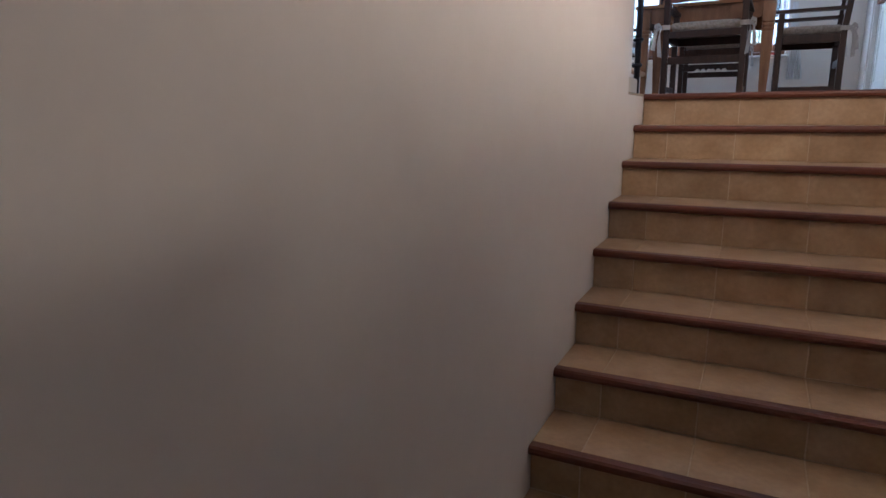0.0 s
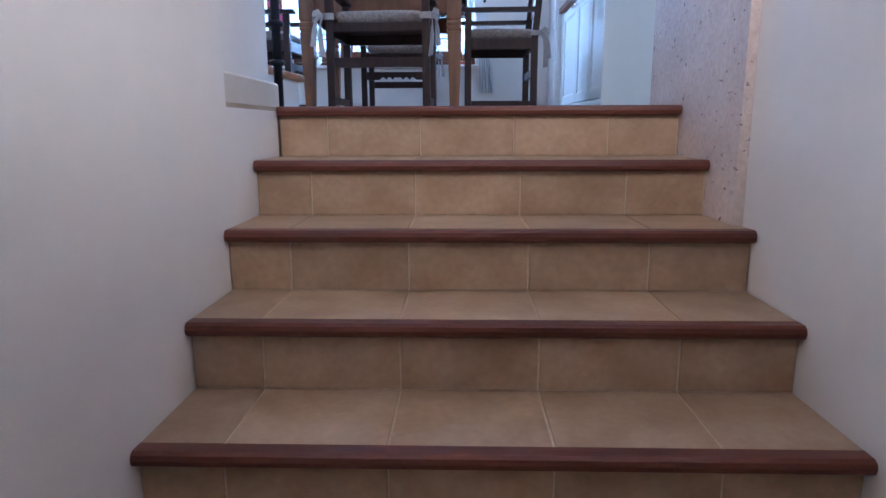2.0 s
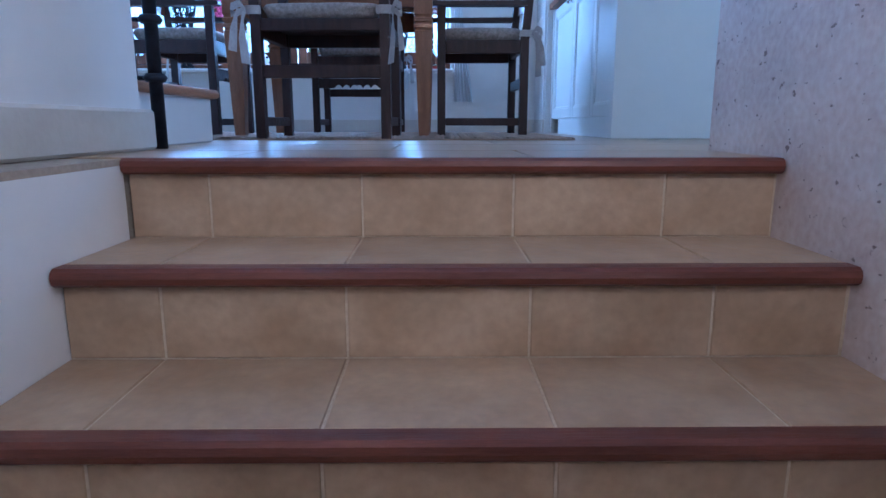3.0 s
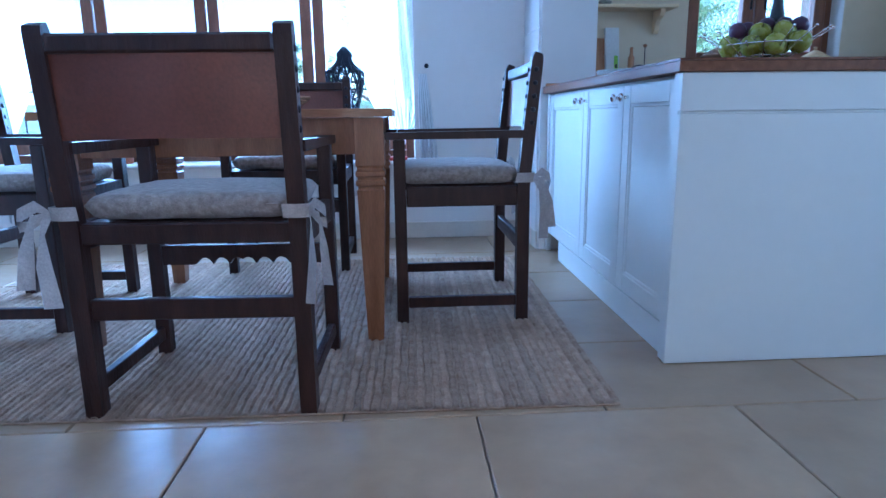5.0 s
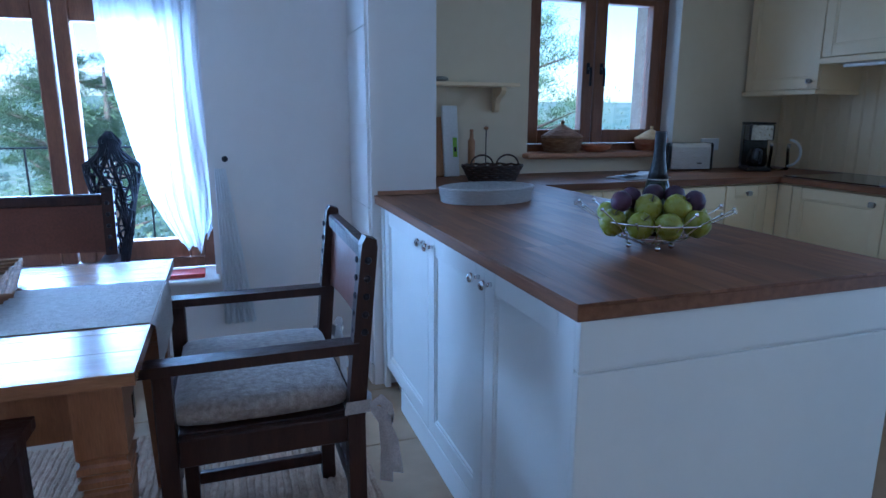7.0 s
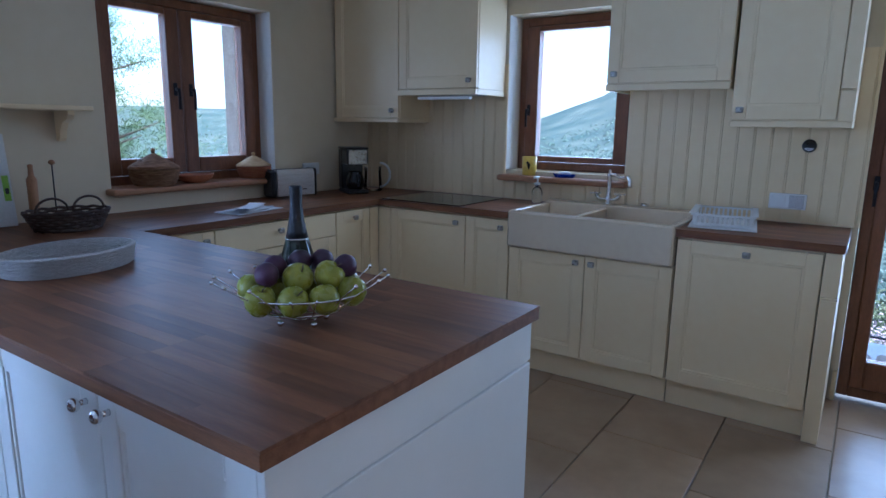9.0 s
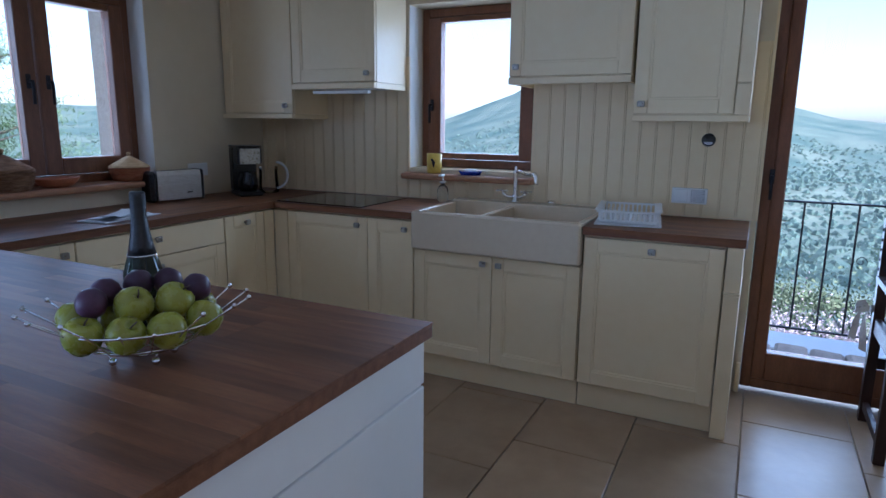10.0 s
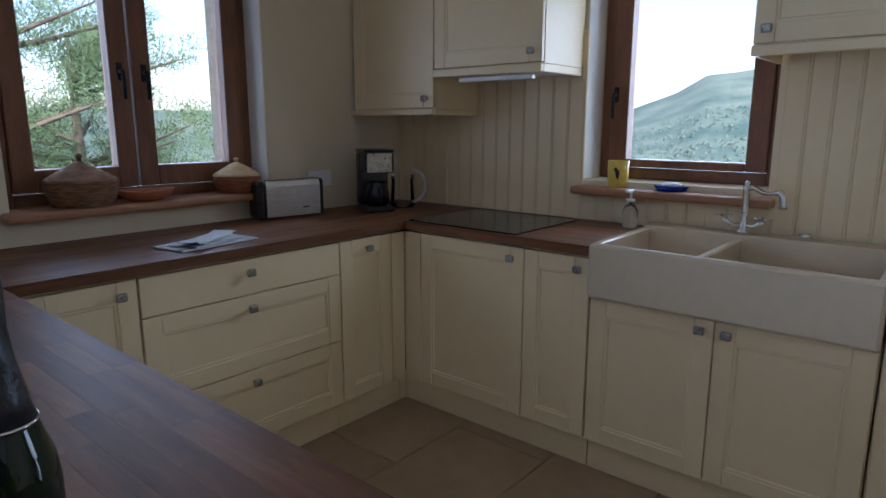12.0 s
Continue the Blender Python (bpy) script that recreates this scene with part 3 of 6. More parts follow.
# peninsula: doors on its dining side
PX0, PX1, PY0, PY1 = 2.605, 3.47, 1.652, 3.355
pen = thing("kitchen_peninsula", "white panelled kitchen peninsula with framed doors on its dining side", "cabinet", PX1, PY1, 0, -90)
PD = PX1 - PX0
L = PY1 - PY0
part("body", boxes((0.001, L - 0.022, -PD + 0.022, -0.001, 0.10, TOPB), (0.30, L - 0.022, -PD + 0.02, -0.001, 0.001, 0.099), bev=0.001), WHITEPAINT, pen)
for a, b, kxs, hi in ((0.045, 0.670, (0.628,), 0.85), (0.675, 1.178, (0.717, 1.138), 0.85), (1.183, L - 0.06, (1.224,), 0.85)):
    d = framed("door", a, b, 0.105, hi, -PD, WHITEPAINT, pen, 0.065)
    for kx in kxs:
        knob(kx, -PD, 0.808, d, CHROME, False)
for q in ((L - 0.02, L, -PD - 0.02, 0.0, 0.001, 0.748), (L - 0.02, L, -PD - 0.02, 0.0, 0.756, TOPB), (L - 0.018, L - 0.006, -PD - 0.017, -0.003, 0.748, 0.756)):
    boxpart("end_board", q, WHITEPAINT, pen, 0.002)
for q in ((L - 0.058, L - 0.021, -PD - 0.018, -PD + 0.02, 0.001, TOPB), (0.0, 0.041, -PD - 0.006, -PD + 0.02, 0.001, TOPB)):
    boxpart("corner_post", q, WHITEPAINT, pen, 0.002)
part("plinth", boxes((0.29, L - 0.06, -PD + 0.0, -PD + 0.018, 0.001, 0.101), bev=0.001), WHITEPAINT, pen)


def worktop(name, label, rects, material, along, seed, edge=0.014, sw=0.045):
    """A stave worktop: a body with staves laid on it. rects: x0, x1, y0, y1."""
    rnd = random.Random(seed)
    w = thing(name, label, "worktop", 0, 0, 0)
    bm = bmesh.new()
    for x0, x1, y0, y1 in rects:
        bbox(bm, x0 + .001, x1 - .001, y0 + .001, y1 - .001, TOPB + 0.001, 0.893, 0.002)
    part("slab", bm, material, w)
    for x0, x1, y0, y1 in rects:
        a0, a1, b0, b1 = (y0, y1, x0, x1) if along == "y" else (x0, x1, y0, y1)
        n = max(1, round((b1 - b0) / sw))
        s = (b1 - b0) / n
        for i in range(n):
            a = a0
            first = rnd.choice((0.2, 0.35, 0.5))
            while a < a1 - 0.001:
                ln = min(first or rnd.choice((0.22, 0.3, 0.4, 0.5)), a1 - a)
                first = 0
                if a1 - a - ln < 0.12:
                    ln = a1 - a
                c0, c1 = a + ln / 2, b0 + (i + .5) * s
                if along == "y":
                    piece("stave", s - .0002, round(ln, 3) - .0002, 0.0062, material, w, c1, c0, 0.8966, bev=0)
                else:
                    piece("stave", round(ln, 3) - .0002, s - .0002, 0.0062, material, w, c0, c1, 0.8966, bev=0)
                a += ln
    return w


worktop("peninsula_worktop", "oiled oak stave worktop of the peninsula", ((2.57, 3.495, 1.642, 3.357), (2.863, 3.495, 3.358, 4.127)), OAK, "y", 3)
worktop("worktop", "oiled oak stave worktop under the kitchen window", ((3.497, 5.06, 3.51, 4.127), (5.061, 5.658, 3.51, 4.127)), OAKX, "x", 4)
worktop("worktop", "oiled oak stave worktop between hob and sink", ((5.06, 5.658, 2.588, 3.508),), OAK, "y", 5)
worktop("worktop", "short oiled oak worktop beside the sink", ((5.06, 5.658, 1.007, 1.688),), OAK, "y", 6)
boxpart("worktop_trim", (5.059, 5.658, 1.002, 1.0062, 0.866, 0.899), STEEL, tagged(thing("edge_trim", "thin pale metal end strip of the worktop", "trim strip"), kind="structure"), 0.0005)

up = thing("worktop_upstand", "thin pale wooden upstand along the pier", "trim strip")
boxpart("strip", (2.585, 2.862, 3.338, 3.3565, 0.9003, 0.918), SILLWOOD, up, 0.002)
boxpart("strip", (2.8632, 2.876, 3.358, 4.127, 0.9003, 0.918), SILLWOOD, up, 0.002)

# wall cabinets


def wallcab(label, y1, w, z0, doors, rail=0.03, hood=False):
    c = thing("wall_cabinet", label, "cabinet", W, y1, 0, -90, "kitchen wall cabinets")
    d = W - 5.31
    boxpart("body", (0.001, w - 0.001, -d + 0.022, -0.001, z0, 2.28), CREAM, c, 0.001)
    for a, b, kx in doors:
        dr = framed("door", a, b, z0 + 0.005, 2.275, -d, CREAM, c)
        knob(kx, -d, z0 + 0.048, dr)
    part("light_rail", boxes((0.001, w - .001, -d - 0.008, -d + 0.016, z0 - rail, z0 - 0.001), (0.001, 0.018, -d + .017, -0.001, z0 - rail, z0 - 0.001), (w - 0.018, w - 0.001, -d + .017, -0.001, z0 - rail, z0 - 0.001), bev=0.003), CREAM, c)
    part("cornice", boxes((0.001, w - .001, -d - 0.02, -0.001, 2.281, 2.33), bev=0.006), CREAM, c)
    return c


wallcab("cream wall cabinet in the kitchen corner", 4.127, 0.574, 1.406, ((0.02, 0.571, 0.53),), 0.028)
hc = wallcab("cream wall cabinet with a built-in extractor over the hob", 3.552, 0.590, 1.583, ((0.003, 0.587, 0.545),), 0.035)
boxpart("extractor", (0.03, 0.560, -0.34, -0.02, 1.555, 1.581), WHITEPL, hc, 0.003, "white slim extractor hood")
boxpart("lamp_strip", (0.165, 0.555, -0.37, -0.342, 1.520, 1.537), WHITEPL, hc, 0.003, "white lamp strip under the extractor")
wallcab("cream wall cabinet beside the sink window", 2.166, 0.608, 1.588, ((0.003, 0.605, 0.045),), 0.035)
wc = wallcab("cream tall wall cabinet above the dishwasher", 1.545, 0.494, 1.407, ((0.003, 0.430, 0.040),), 0.03)
part("side_post", boxes((0.434, 0.493, -0.356, -0.335, 1.407, 1.538), (0.434, 0.493, -0.356, -0.335, 1.545, 2.28), bev=0.002), CREAM, wc)

# sink
sink = thing("kitchen_sink", "cream ceramic double-bowl apron sink", "sink", 5.045, 2.137, 0.712, 0)
bm = bmesh.new()
hw, dd, zt = 0.446, 0.585, 0.200
for nm, q, bv in (("apron", (0, 0.045, -hw, hw, 0, zt), 0.010), ("tap_ledge", (dd - 0.10, dd, -hw, hw, 0.0, zt + .012), 0.006),
                  ("side_rim", (0.045, dd - 0.10, -hw, -hw + 0.03, 0, zt), 0.004), ("side_rim", (0.045, dd - 0.10, hw - 0.03, hw, 0, zt), 0.004),
                  ("divider", (0.045, dd - 0.10, 0.055, 0.085, 0.02, zt - 0.004), 0.006), ("bowl_floor", (0.045, dd - 0.10, -hw + 0.03, hw - 0.03, 0, 0.02), 0)):
    boxpart(nm, q, CERAMIC, sink, bv)
for yy in (-0.19, 0.25):
    bm = bmesh.new()
    lathe(bm, [(0, 0.024), (0.03, 0.024), (0.035, 0.0205), (0.04, 0.0205)], (0.26, yy, 0), 20)
    part("drain", bm, CHROME, sink, "chrome sink drain")
bm = bmesh.new()
lathe(bm, [(0, 0.02), (0.022, 0.02), (0.024, 0.0), (0, 0.0)], (0.545, -0.14, zt + 0.012), 18)
part("plug_control", bm, CHROME, sink, "chrome plug control button")
tap = thing("kitchen_tap", "chrome bridge tap with two cross handles and a swivel spout", "tap", 5.575, 2.205, 0.924)
tap.scale = (0.9, 0.9, 0.76)
bm = bmesh.new()
lathe(bm, [(0, 0), (0.026, 0), (0.026, 0.012), (0.018, 0.02), (0.018, 0.06), (0.0155, 0.075), (0.0155, 0.21), (0.017, 0.215), (0.017, 0.235), (0.009, 0.245), (0.012, 0.258), (0, 0.268)], seg=16)
part("column", bm, CHROME, tap)
bm = bmesh.new()
tube(bm, [(0, 0, 0.225), (-0.02, -0.035, 0.232), (-0.045, -0.08, 0.212), (-0.065, -0.115, 0.214), (-0.08, -0.145, 0.225), (-0.088, -0.158, 0.205), (-0.09, -0.162, 0.165), (-0.09, -0.162, 0.15)], [0.012, 0.011, 0.010, 0.011, 0.014, 0.014, 0.014, 0.016], 12)
part("spout", bm, CHROME, tap)
for s in (-1, 1):
    bm = bmesh.new()
    tube(bm, [(0, 0, 0.045), (-0.01, s * 0.04, 0.04), (-0.015, s * 0.06, 0.05), (-0.02, s * 0.075, 0.075)], [0.011, 0.010, 0.013, 0.015], 12)
    arm = part("valve", bm, CHROME, tap)
    bm = bmesh.new()
    for k in range(4):
        a = math.pi / 2 * k + 0.5
        p = Vector((-0.02 + 0.03 * math.cos(a), s * 0.08 + 0.03 * math.sin(a), 0.085))
        tube(bm, [(-0.02, s * 0.08, 0.083), p], 0.005, 8)
        ball(bm, p, 0.008, u=8, v=6)
    part("cross_handle", bm, CHROME, arm)

hob = thing("induction_hob", "flat black glass induction hob", "hob", 5.075, 2.915, 0.9)
boxpart("glass_plate", (0.0, 0.50, 0.0, 0.585, 0.0005, 0.006), HOBGLASS, hob, 0.002, seg=2)

# ---- table ----
table = thing("dining_table", "square orange-brown pine dining table with turned-groove tapered legs", "table", 1.228, 2.372, 0)
TW, TD = 0.545, 0.495
n = 8
for i in range(n):
    w = 2 * TD / n
    piece("table_plank", 2 * TW, w - .0005, 0.026, PINETOP, table, 0, -TD + (i + .5) * w, 0.764, bev=0.001)
for q in ((-TW + .122, TW - .122, -TD + .045, -TD + .067), (-TW + .122, TW - .122, TD - .067, TD - .045), (-TW + .045, -TW + .067, -TD + .122, TD - .122), (TW - .067, TW - .045, -TD + .122, TD - .122)):
    boxpart("apron", (*q, 0.635, 0.750), PINE, table, 0.002)
for sx in (-1, 1):
    for sy in (-1, 1):
        bm = bmesh.new()
        cx, cy = sx * (TW - 0.075), sy * (TD - 0.075)
        zs = [(0.0, .026), (0.52, .044), (0.525, .040), (0.532, .040), (0.537, .047), (0.55, .047), (0.555, .041), (0.562, .041), (0.567, .047), (0.58, .047), (0.585, .041), (0.592, .041), (0.60, .046), (0.75, .046)]
        rings = [[bm.verts.new((cx + a * r, cy + b * r, z)) for a, b in ((-1, -1), (1, -1), (1, 1), (-1, 1))] for z, r in zs]
        for p, q in zip(rings, rings[1:]):
            for k in range(4):
                bm.faces.new((p[k], p[(k + 1) % 4], q[(k + 1) % 4], q[k]))
        bm.faces.new(rings[0][::-1])
        bm.faces.new(rings[-1])
        part("leg", bm, PINE, table)

# ---- chairs ----


def bow(bm, x, y, z, s):
    """A loose tied bow of ribbon at a back post."""
    def ribbon(pts, w, hang=False):
        prev = None
        for i, (px, py, pz, wd) in enumerate(pts):
            o = Vector((s * .7, -.7, .15)) if hang and i > 1 else Vector((0, -.2, 1))
            p = Vector((px, py, pz))
            a, b = bm.verts.new(p + o * wd * w), bm.verts.new(p - o * wd * w)
            if prev:
                bm.faces.new((prev[0], a, b, prev[1])).smooth = True
            prev = (a, b)
    ribbon([(x - s * .032, y - .034, z, 1), (x, y - .04, z, 1), (x + s * .032, y - .034, z, 1), (x + s * .034, y + .03, z, 1)], 0.017)
    ribbon([(x + s * .03, y - .03, z, .4), (x + s * .05, y - .055, z + .022, 1), (x + s * .078, y - .075, z + .004, 1.1), (x + s * .08, y - .08, z - .022, 1), (x + s * .055, y - .06, z - .02, .5), (x + s * .03, y - .035, z, .3)], 0.014)
    ribbon([(x + s * .03, y - .03, z, .4), (x + s * .06, y - .06, z - .015, 1), (x + s * .07, y - .08, z - .08, 1.0), (x + s * .078, y - .088, z - .17, 1.2)], 0.016, True)
    ribbon([(x + s * .03, y - .03, z, .4), (x + s * .04, y - .055, z - .03, 1), (x + s * .04, y - .07, z - .12, 1.0), (x + s * .03, y - .072, z - .22, 1.2)], 0.017, True)


def chair():
    c = thing("dining_chair", "dark wooden armchair with studded brown leather back and tied cushion", "chair", group="chairs round the table")
    hx, yb, yf = 0.272, -0.215, 0.225
    for s in (-1, 1):
        bm = bmesh.new()
        prof = [(yb - .022, 0), (yb + .022, 0), (yb + .022, 0.50), (yb - .006, 0.79), (yb - .024, 0.945), (yb - .034, 0.964), (yb - .060, 0.955), (yb - .062, 0.935), (yb - .048, 0.79), (yb - .022, 0.50)]
        prism(bm, prof, s * hx - .021, s * hx + .021, "x")
        part("back_post", bm, DARKWOOD, c)
        bm = bmesh.new()
        bbox(bm, s * hx - .021, s * hx + .021, yf - .021, yf + .021, 0, 0.672, 0.003)
        part("front_leg", bm, DARKWOOD, c)
        bm = bmesh.new()
        prism(bm, [(yb - .01, .673), (yf + .05, .673), (yf + .06, .680), (yf + .055, .697), (yb - .01, .700)], s * hx - .028, s * hx + .028, "x")
        part("armrest", bm, DARKWOOD, c)
        boxpart("side_stretcher", (s * hx - .012, s * hx + .012, yb + .022, yf - .022, 0.060, 0.100), DARKWOOD, c)
        boxpart("seat_rail", (s * hx - .014, s * hx + .014, yb + .022, yf - .022, 0.435, 0.505), DARKWOOD, c)
    boxpart("rear_stretcher", (-hx + .021, hx - .021, yb - .012, yb + .012, 0.262, 0.316), DARKWOOD, c)
    boxpart("seat_rail", (-hx + .021, hx - .021, yb - .014, yb + .014, 0.455, 0.505), DARKWOOD, c)
    boxpart("seat_rail", (-hx + .021, hx - .021, yf - .014, yf + .014, 0.435, 0.505), DARKWOOD, c)
    boxpart("seat_board", (-hx + .02, hx - .02, yb + .02, yf - .02, 0.492, 0.505), DARKWOOD, c)
    bm = bmesh.new()
    top, poly = 0.362, []
    xs = [(-hx + .021) + i * (2 * hx - .042) / 48 for i in range(49)]
    for x in xs:
        u = abs(x) / (hx - .021)
        z = 0.300 if u > 0.62 else 0.300 + 0.022 * abs(math.sin(u * 3 * math.pi / 0.62 + 0.6)) ** 0.7
        poly.append((x, z))
    poly = [(xs[0], top), *poly, (xs[-1], top)]
    lo, hi = [], []
    for (x, z) in poly[1:-1]:
        lo.append((bm.verts.new((x, yf - .010, z)), bm.verts.new((x, yf - .010, top))))
        hi.append((bm.verts.new((x, yf + .010, z)), bm.verts.new((x, yf + .010, top))))
    for a, b, p, q in zip(lo, lo[1:], hi, hi[1:]):
        bm.faces.new((a[0], b[0], b[1], a[1]))
        bm.faces.new((p[0], q[0], q[1], p[1]))
        bm.faces.new((a[0], b[0], q[0], p[0]))
        bm.faces.new((a[1], b[1], q[1], p[1]))
    part("scalloped_stretcher", bm, DARKWOOD, c)
    # leather back wrapped round the posts
    bm = bmesh.new()
    cols, rows = 15, 7
    for side in (0, 1):
        grid = []
        for j in range(rows):
            z = 0.705 + (0.925 - 0.705) * j / (rows - 1)
            lean = -0.012 - (z - .50) * 0.068
            row = []
            for i in range(cols):
                u = i / (cols - 1) * 2 - 1
                sag = 0.022 * (1 - u * u)
                droop = 0.008 * (1 - u * u) * (1 if j == rows - 1 else -0.4 if j == 0 else 0.2)
                row.append(bm.verts.new((u * (hx - .019), yb + lean - sag * .6 + (0.0035 if side else -0.0035) - .004, z - droop)))
            grid.append(row)
        for p, q in zip(grid, grid[1:]):
            for i in range(cols - 1):
                bm.faces.new((p[i], p[i + 1], q[i + 1], q[i])).smooth = True
    part("leather_back", bm, LEATHER, c)
    boxpart("top_rail", (-hx + .021, hx - .021, yb - .066, yb - .028, 0.895, 0.938), DARKWOOD, c, 0.006, m=None)
    for s in (-1, 1):
        for j in range(5):
            z = 0.725 + j * 0.045
            for q in (((s * (hx + .021), yb - .025 - (z - .72) * 0.07, z), (0.6, 1, 1)), ((s * (hx - .002), yb + .006 - (z - .5) * 0.07 + .008, z), (1, 0.5, 1))):
                bm = bmesh.new()
                ball(bm, q[0], 0.009, q[1], 8, 6)
                part("stud", bm, IRON, c, "dark round nail head")
    # cushion
    bm = bmesh.new()
    nx, ny = 34, 30
    for side in (0, 1):
        g2 = [[None] * (nx + 1) for _ in range(ny + 1)]
        for j in range(ny + 1):
            for i in range(nx + 1):
                u, v = i / nx * 2 - 1, j / ny * 2 - 1
                e = (1 - abs(u) ** 6) ** 0.5 * (1 - abs(v) ** 6) ** 0.5
                xx, yy = u * (0.258 - .012 * v * v), v * 0.212 + 0.005
                e = ((1 - abs(u) ** 14) * (1 - abs(v) ** 14)) ** 0.4
                zz = 0.548 + (0.025 + 0.011 * (1 - u * u) * (1 - v * v)) * e if side else 0.548 - 0.041 * e
                g2[j][i] = bm.verts.new((xx, yy, zz + 0.002 * noise.noise((u * 3, v * 3, side))))
        for j in range(ny):
            for i in range(nx):
                bm.faces.new((g2[j][i], g2[j][i + 1], g2[j + 1][i + 1], g2[j + 1][i])).smooth = True
    bmesh.ops.remove_doubles(bm, verts=bm.verts, dist=0.0008)
    cu = part("cushion", bm, FABRIC, c, "speckled beige woven cushion")
    for s in (-1, 1):
        bm = bmesh.new()
        bow(bm, s * hx, yb, 0.535, s)
        part("tie_bow", bm, TIE, cu, "pale cotton tie bow")
    return c


ch = chair()
ch.matrix_basis = pose(1.282, 1.652, 0, 0, 0, -2)
copy_thing(ch, pose(2.015, 2.392, 0, 0, 0, 90))
copy_thing(ch, pose(1.235, 3.17, 0, 0, 0, 180))
copy_thing(ch, pose(0.36, 2.40, 0, 0, 0, -92))

copy_thing(ch, pose(5.385, 0.165, 0, 0, 0, 90))["label"] = "dark wooden armchair with leather back beside the terrace door"

# ---- rug ----
rug = tagged(new("rug"), "rectangular braided jute rug", "rug")
rug.matrix_basis = pose(1.195, 2.29, 0.0, 0, 0, -1)
boxpart("rug_base", (-1.19, 1.18, -0.88, 0.88, 0.0005, 0.006), JUTE, rug, 0.002)
# ---- rail, steps beside the landing ----
steps = tagged(new("side_stairs"), "white plastered side steps with wooden treads", "stairs", kind="structure")
for k, (z0, z1) in enumerate(((0, 0.165), (0.200, 0.430), (0.465, 0.69), (0.725, 0.95), (.985, 1.2))):
    boxpart("step", (-2.3, 0.865 - 0.29 * k, 0.475, 1.22, z0, z1 if k == 4 else z1 + 0.034), PLASTER, steps, 0.004)
for k, z in enumerate((0.166, 0.431, 0.691, 0.951)):
    bm = bmesh.new()
    bbox(bm, 0.58 - 0.29 * k, 0.90 - 0.29 * k, 0.472, 1.235, z, z + 0.034, 0.014, 3)
    part("tread", bm, SILLWOOD, steps)
rail = thing("stair_rail", "black wrought-iron stair post with collars", "railing", 0.955, 0.53, 0)
bm = bmesh.new()
tube(bm, [(0, 0, 0), (0, 0, 1.25)], 0.019, 12)
part("post", bm, IRON, rail)
for z in (0.20, 0.36, 0.8, 1.0):
    bm = bmesh.new()
    lathe(bm, [(0.0, -0.012), (0.026, -0.012), (0.034, 0), (0.026, 0.012), (0, 0.012)], (0, 0, z), 14)
    tube(bm, [(0, 0, z), (-0.05, 0.0, z)], 0.007, 8)
    part("collar", bm, IRON, rail)

# ---- open wooden door at the foot of the stairs ----
door = thing("open_door", "open dark mahogany panelled door at the foot of the stairs", "door", 2.535, -2.98, LOW)
door.matrix_basis = Matrix.LocRotScale((2.245, -3.09, LOW + 0.006), Euler((0, 0, math.atan2(0.93, -0.125))), None)
setting("trim", "dark wooden door jamb at the foot of the stairs", boxes((2.24, 2.538, -3.30, -3.11, LOW, LOW + 2.4), bev=0.004), DOORWOOD)
DW = 0.93
bm = boxes((0, DW, -0.018, 0.018, 0, 2.25), bev=0.003)
part("leaf", bm, DOORWOOD, door)
for side in (-1, 1):
    for a, b, bands in ((0.825, 0.917, ((0.14, 0.925), (1.045, 1.31), (1.415, 2.14))), (0.14, 0.72, ((0.14, 1.27), (1.41, 1.56), (1.68, 2.14)))):
        for lo, hi in bands:
            bm = bmesh.new()
            y0 = side * 0.018
            k_ = 0.5 if b - a < 0.2 else 1
            for o, t, h in ((0, .022 * k_, .020), (.022 * k_, .014 * k_, .012)):
                for q in ((a + o, a + o + t, lo + o, hi - o), (b - o - t, b - o, lo + o, hi - o), (a + o + t, b - o - t, lo + o, lo + o + t), (a + o + t, b - o - t, hi - o - t, hi - o)):
                    bbox(bm, q[0], q[1], min(y0, y0 + side * h), max(y0, y0 + side * h), q[2], q[3], 0.004)
            bbox(bm, a + .06 * k_, b - .06 * k_, min(y0, y0 + side * .01), max(y0, y0 + side * .01), lo + .06, hi - .06, 0.008)
            bbox(bm, a - .012, b + .012, min(y0, y0 + side * .028), max(y0, y0 + side * .028), hi, hi + .022, 0.006)
            part("raised_panel", bm, DOORWOOD, door)

# ---- things on the peninsula and the worktops ----
bowl = thing("fruit_bowl", "chrome wire fruit bowl on ball feet", "bowl", 3.022, 2.030, 0.9, -42)
bowl.scale = (0.77, 0.80, 0.78)
bm = bmesh.new()
for r, z in ((0.05, 0.022), (0.12, 0.045), (0.175, 0.095)):
    tube(bm, [(r * math.cos(a), 0.68 * r * math.sin(a), z) for a in (2 * math.pi * k / 40 for k in range(40))], 0.0028, 6, closed=True)
part("ring", bm, CHROME, bowl)
for k in range(16):
    a = 2 * math.pi * (k + .5) / 16
    c, sy = math.cos(a), 0.68 * math.sin(a)
    end = abs(c) > 0.55
    bm = bmesh.new()
    pts = [(0.05 * c, 0.05 * sy, 0.022), (0.12 * c, 0.12 * sy, 0.043), (0.175 * c, 0.175 * sy, 0.092)]
    if end:
        pts += [(0.225 * c, 0.225 * sy, 0.122), (0.262 * c, 0.262 * sy, 0.146)]
        ball(bm, pts[-1], 0.0065, u=10, v=7)
    else:
        pts += [(0.187 * c, 0.187 * sy, 0.100)]
        ball(bm, pts[-1], 0.005, u=10, v=7)
    tube(bm, pts, 0.0025, 6)
    part("spoke", bm, CHROME, bowl)
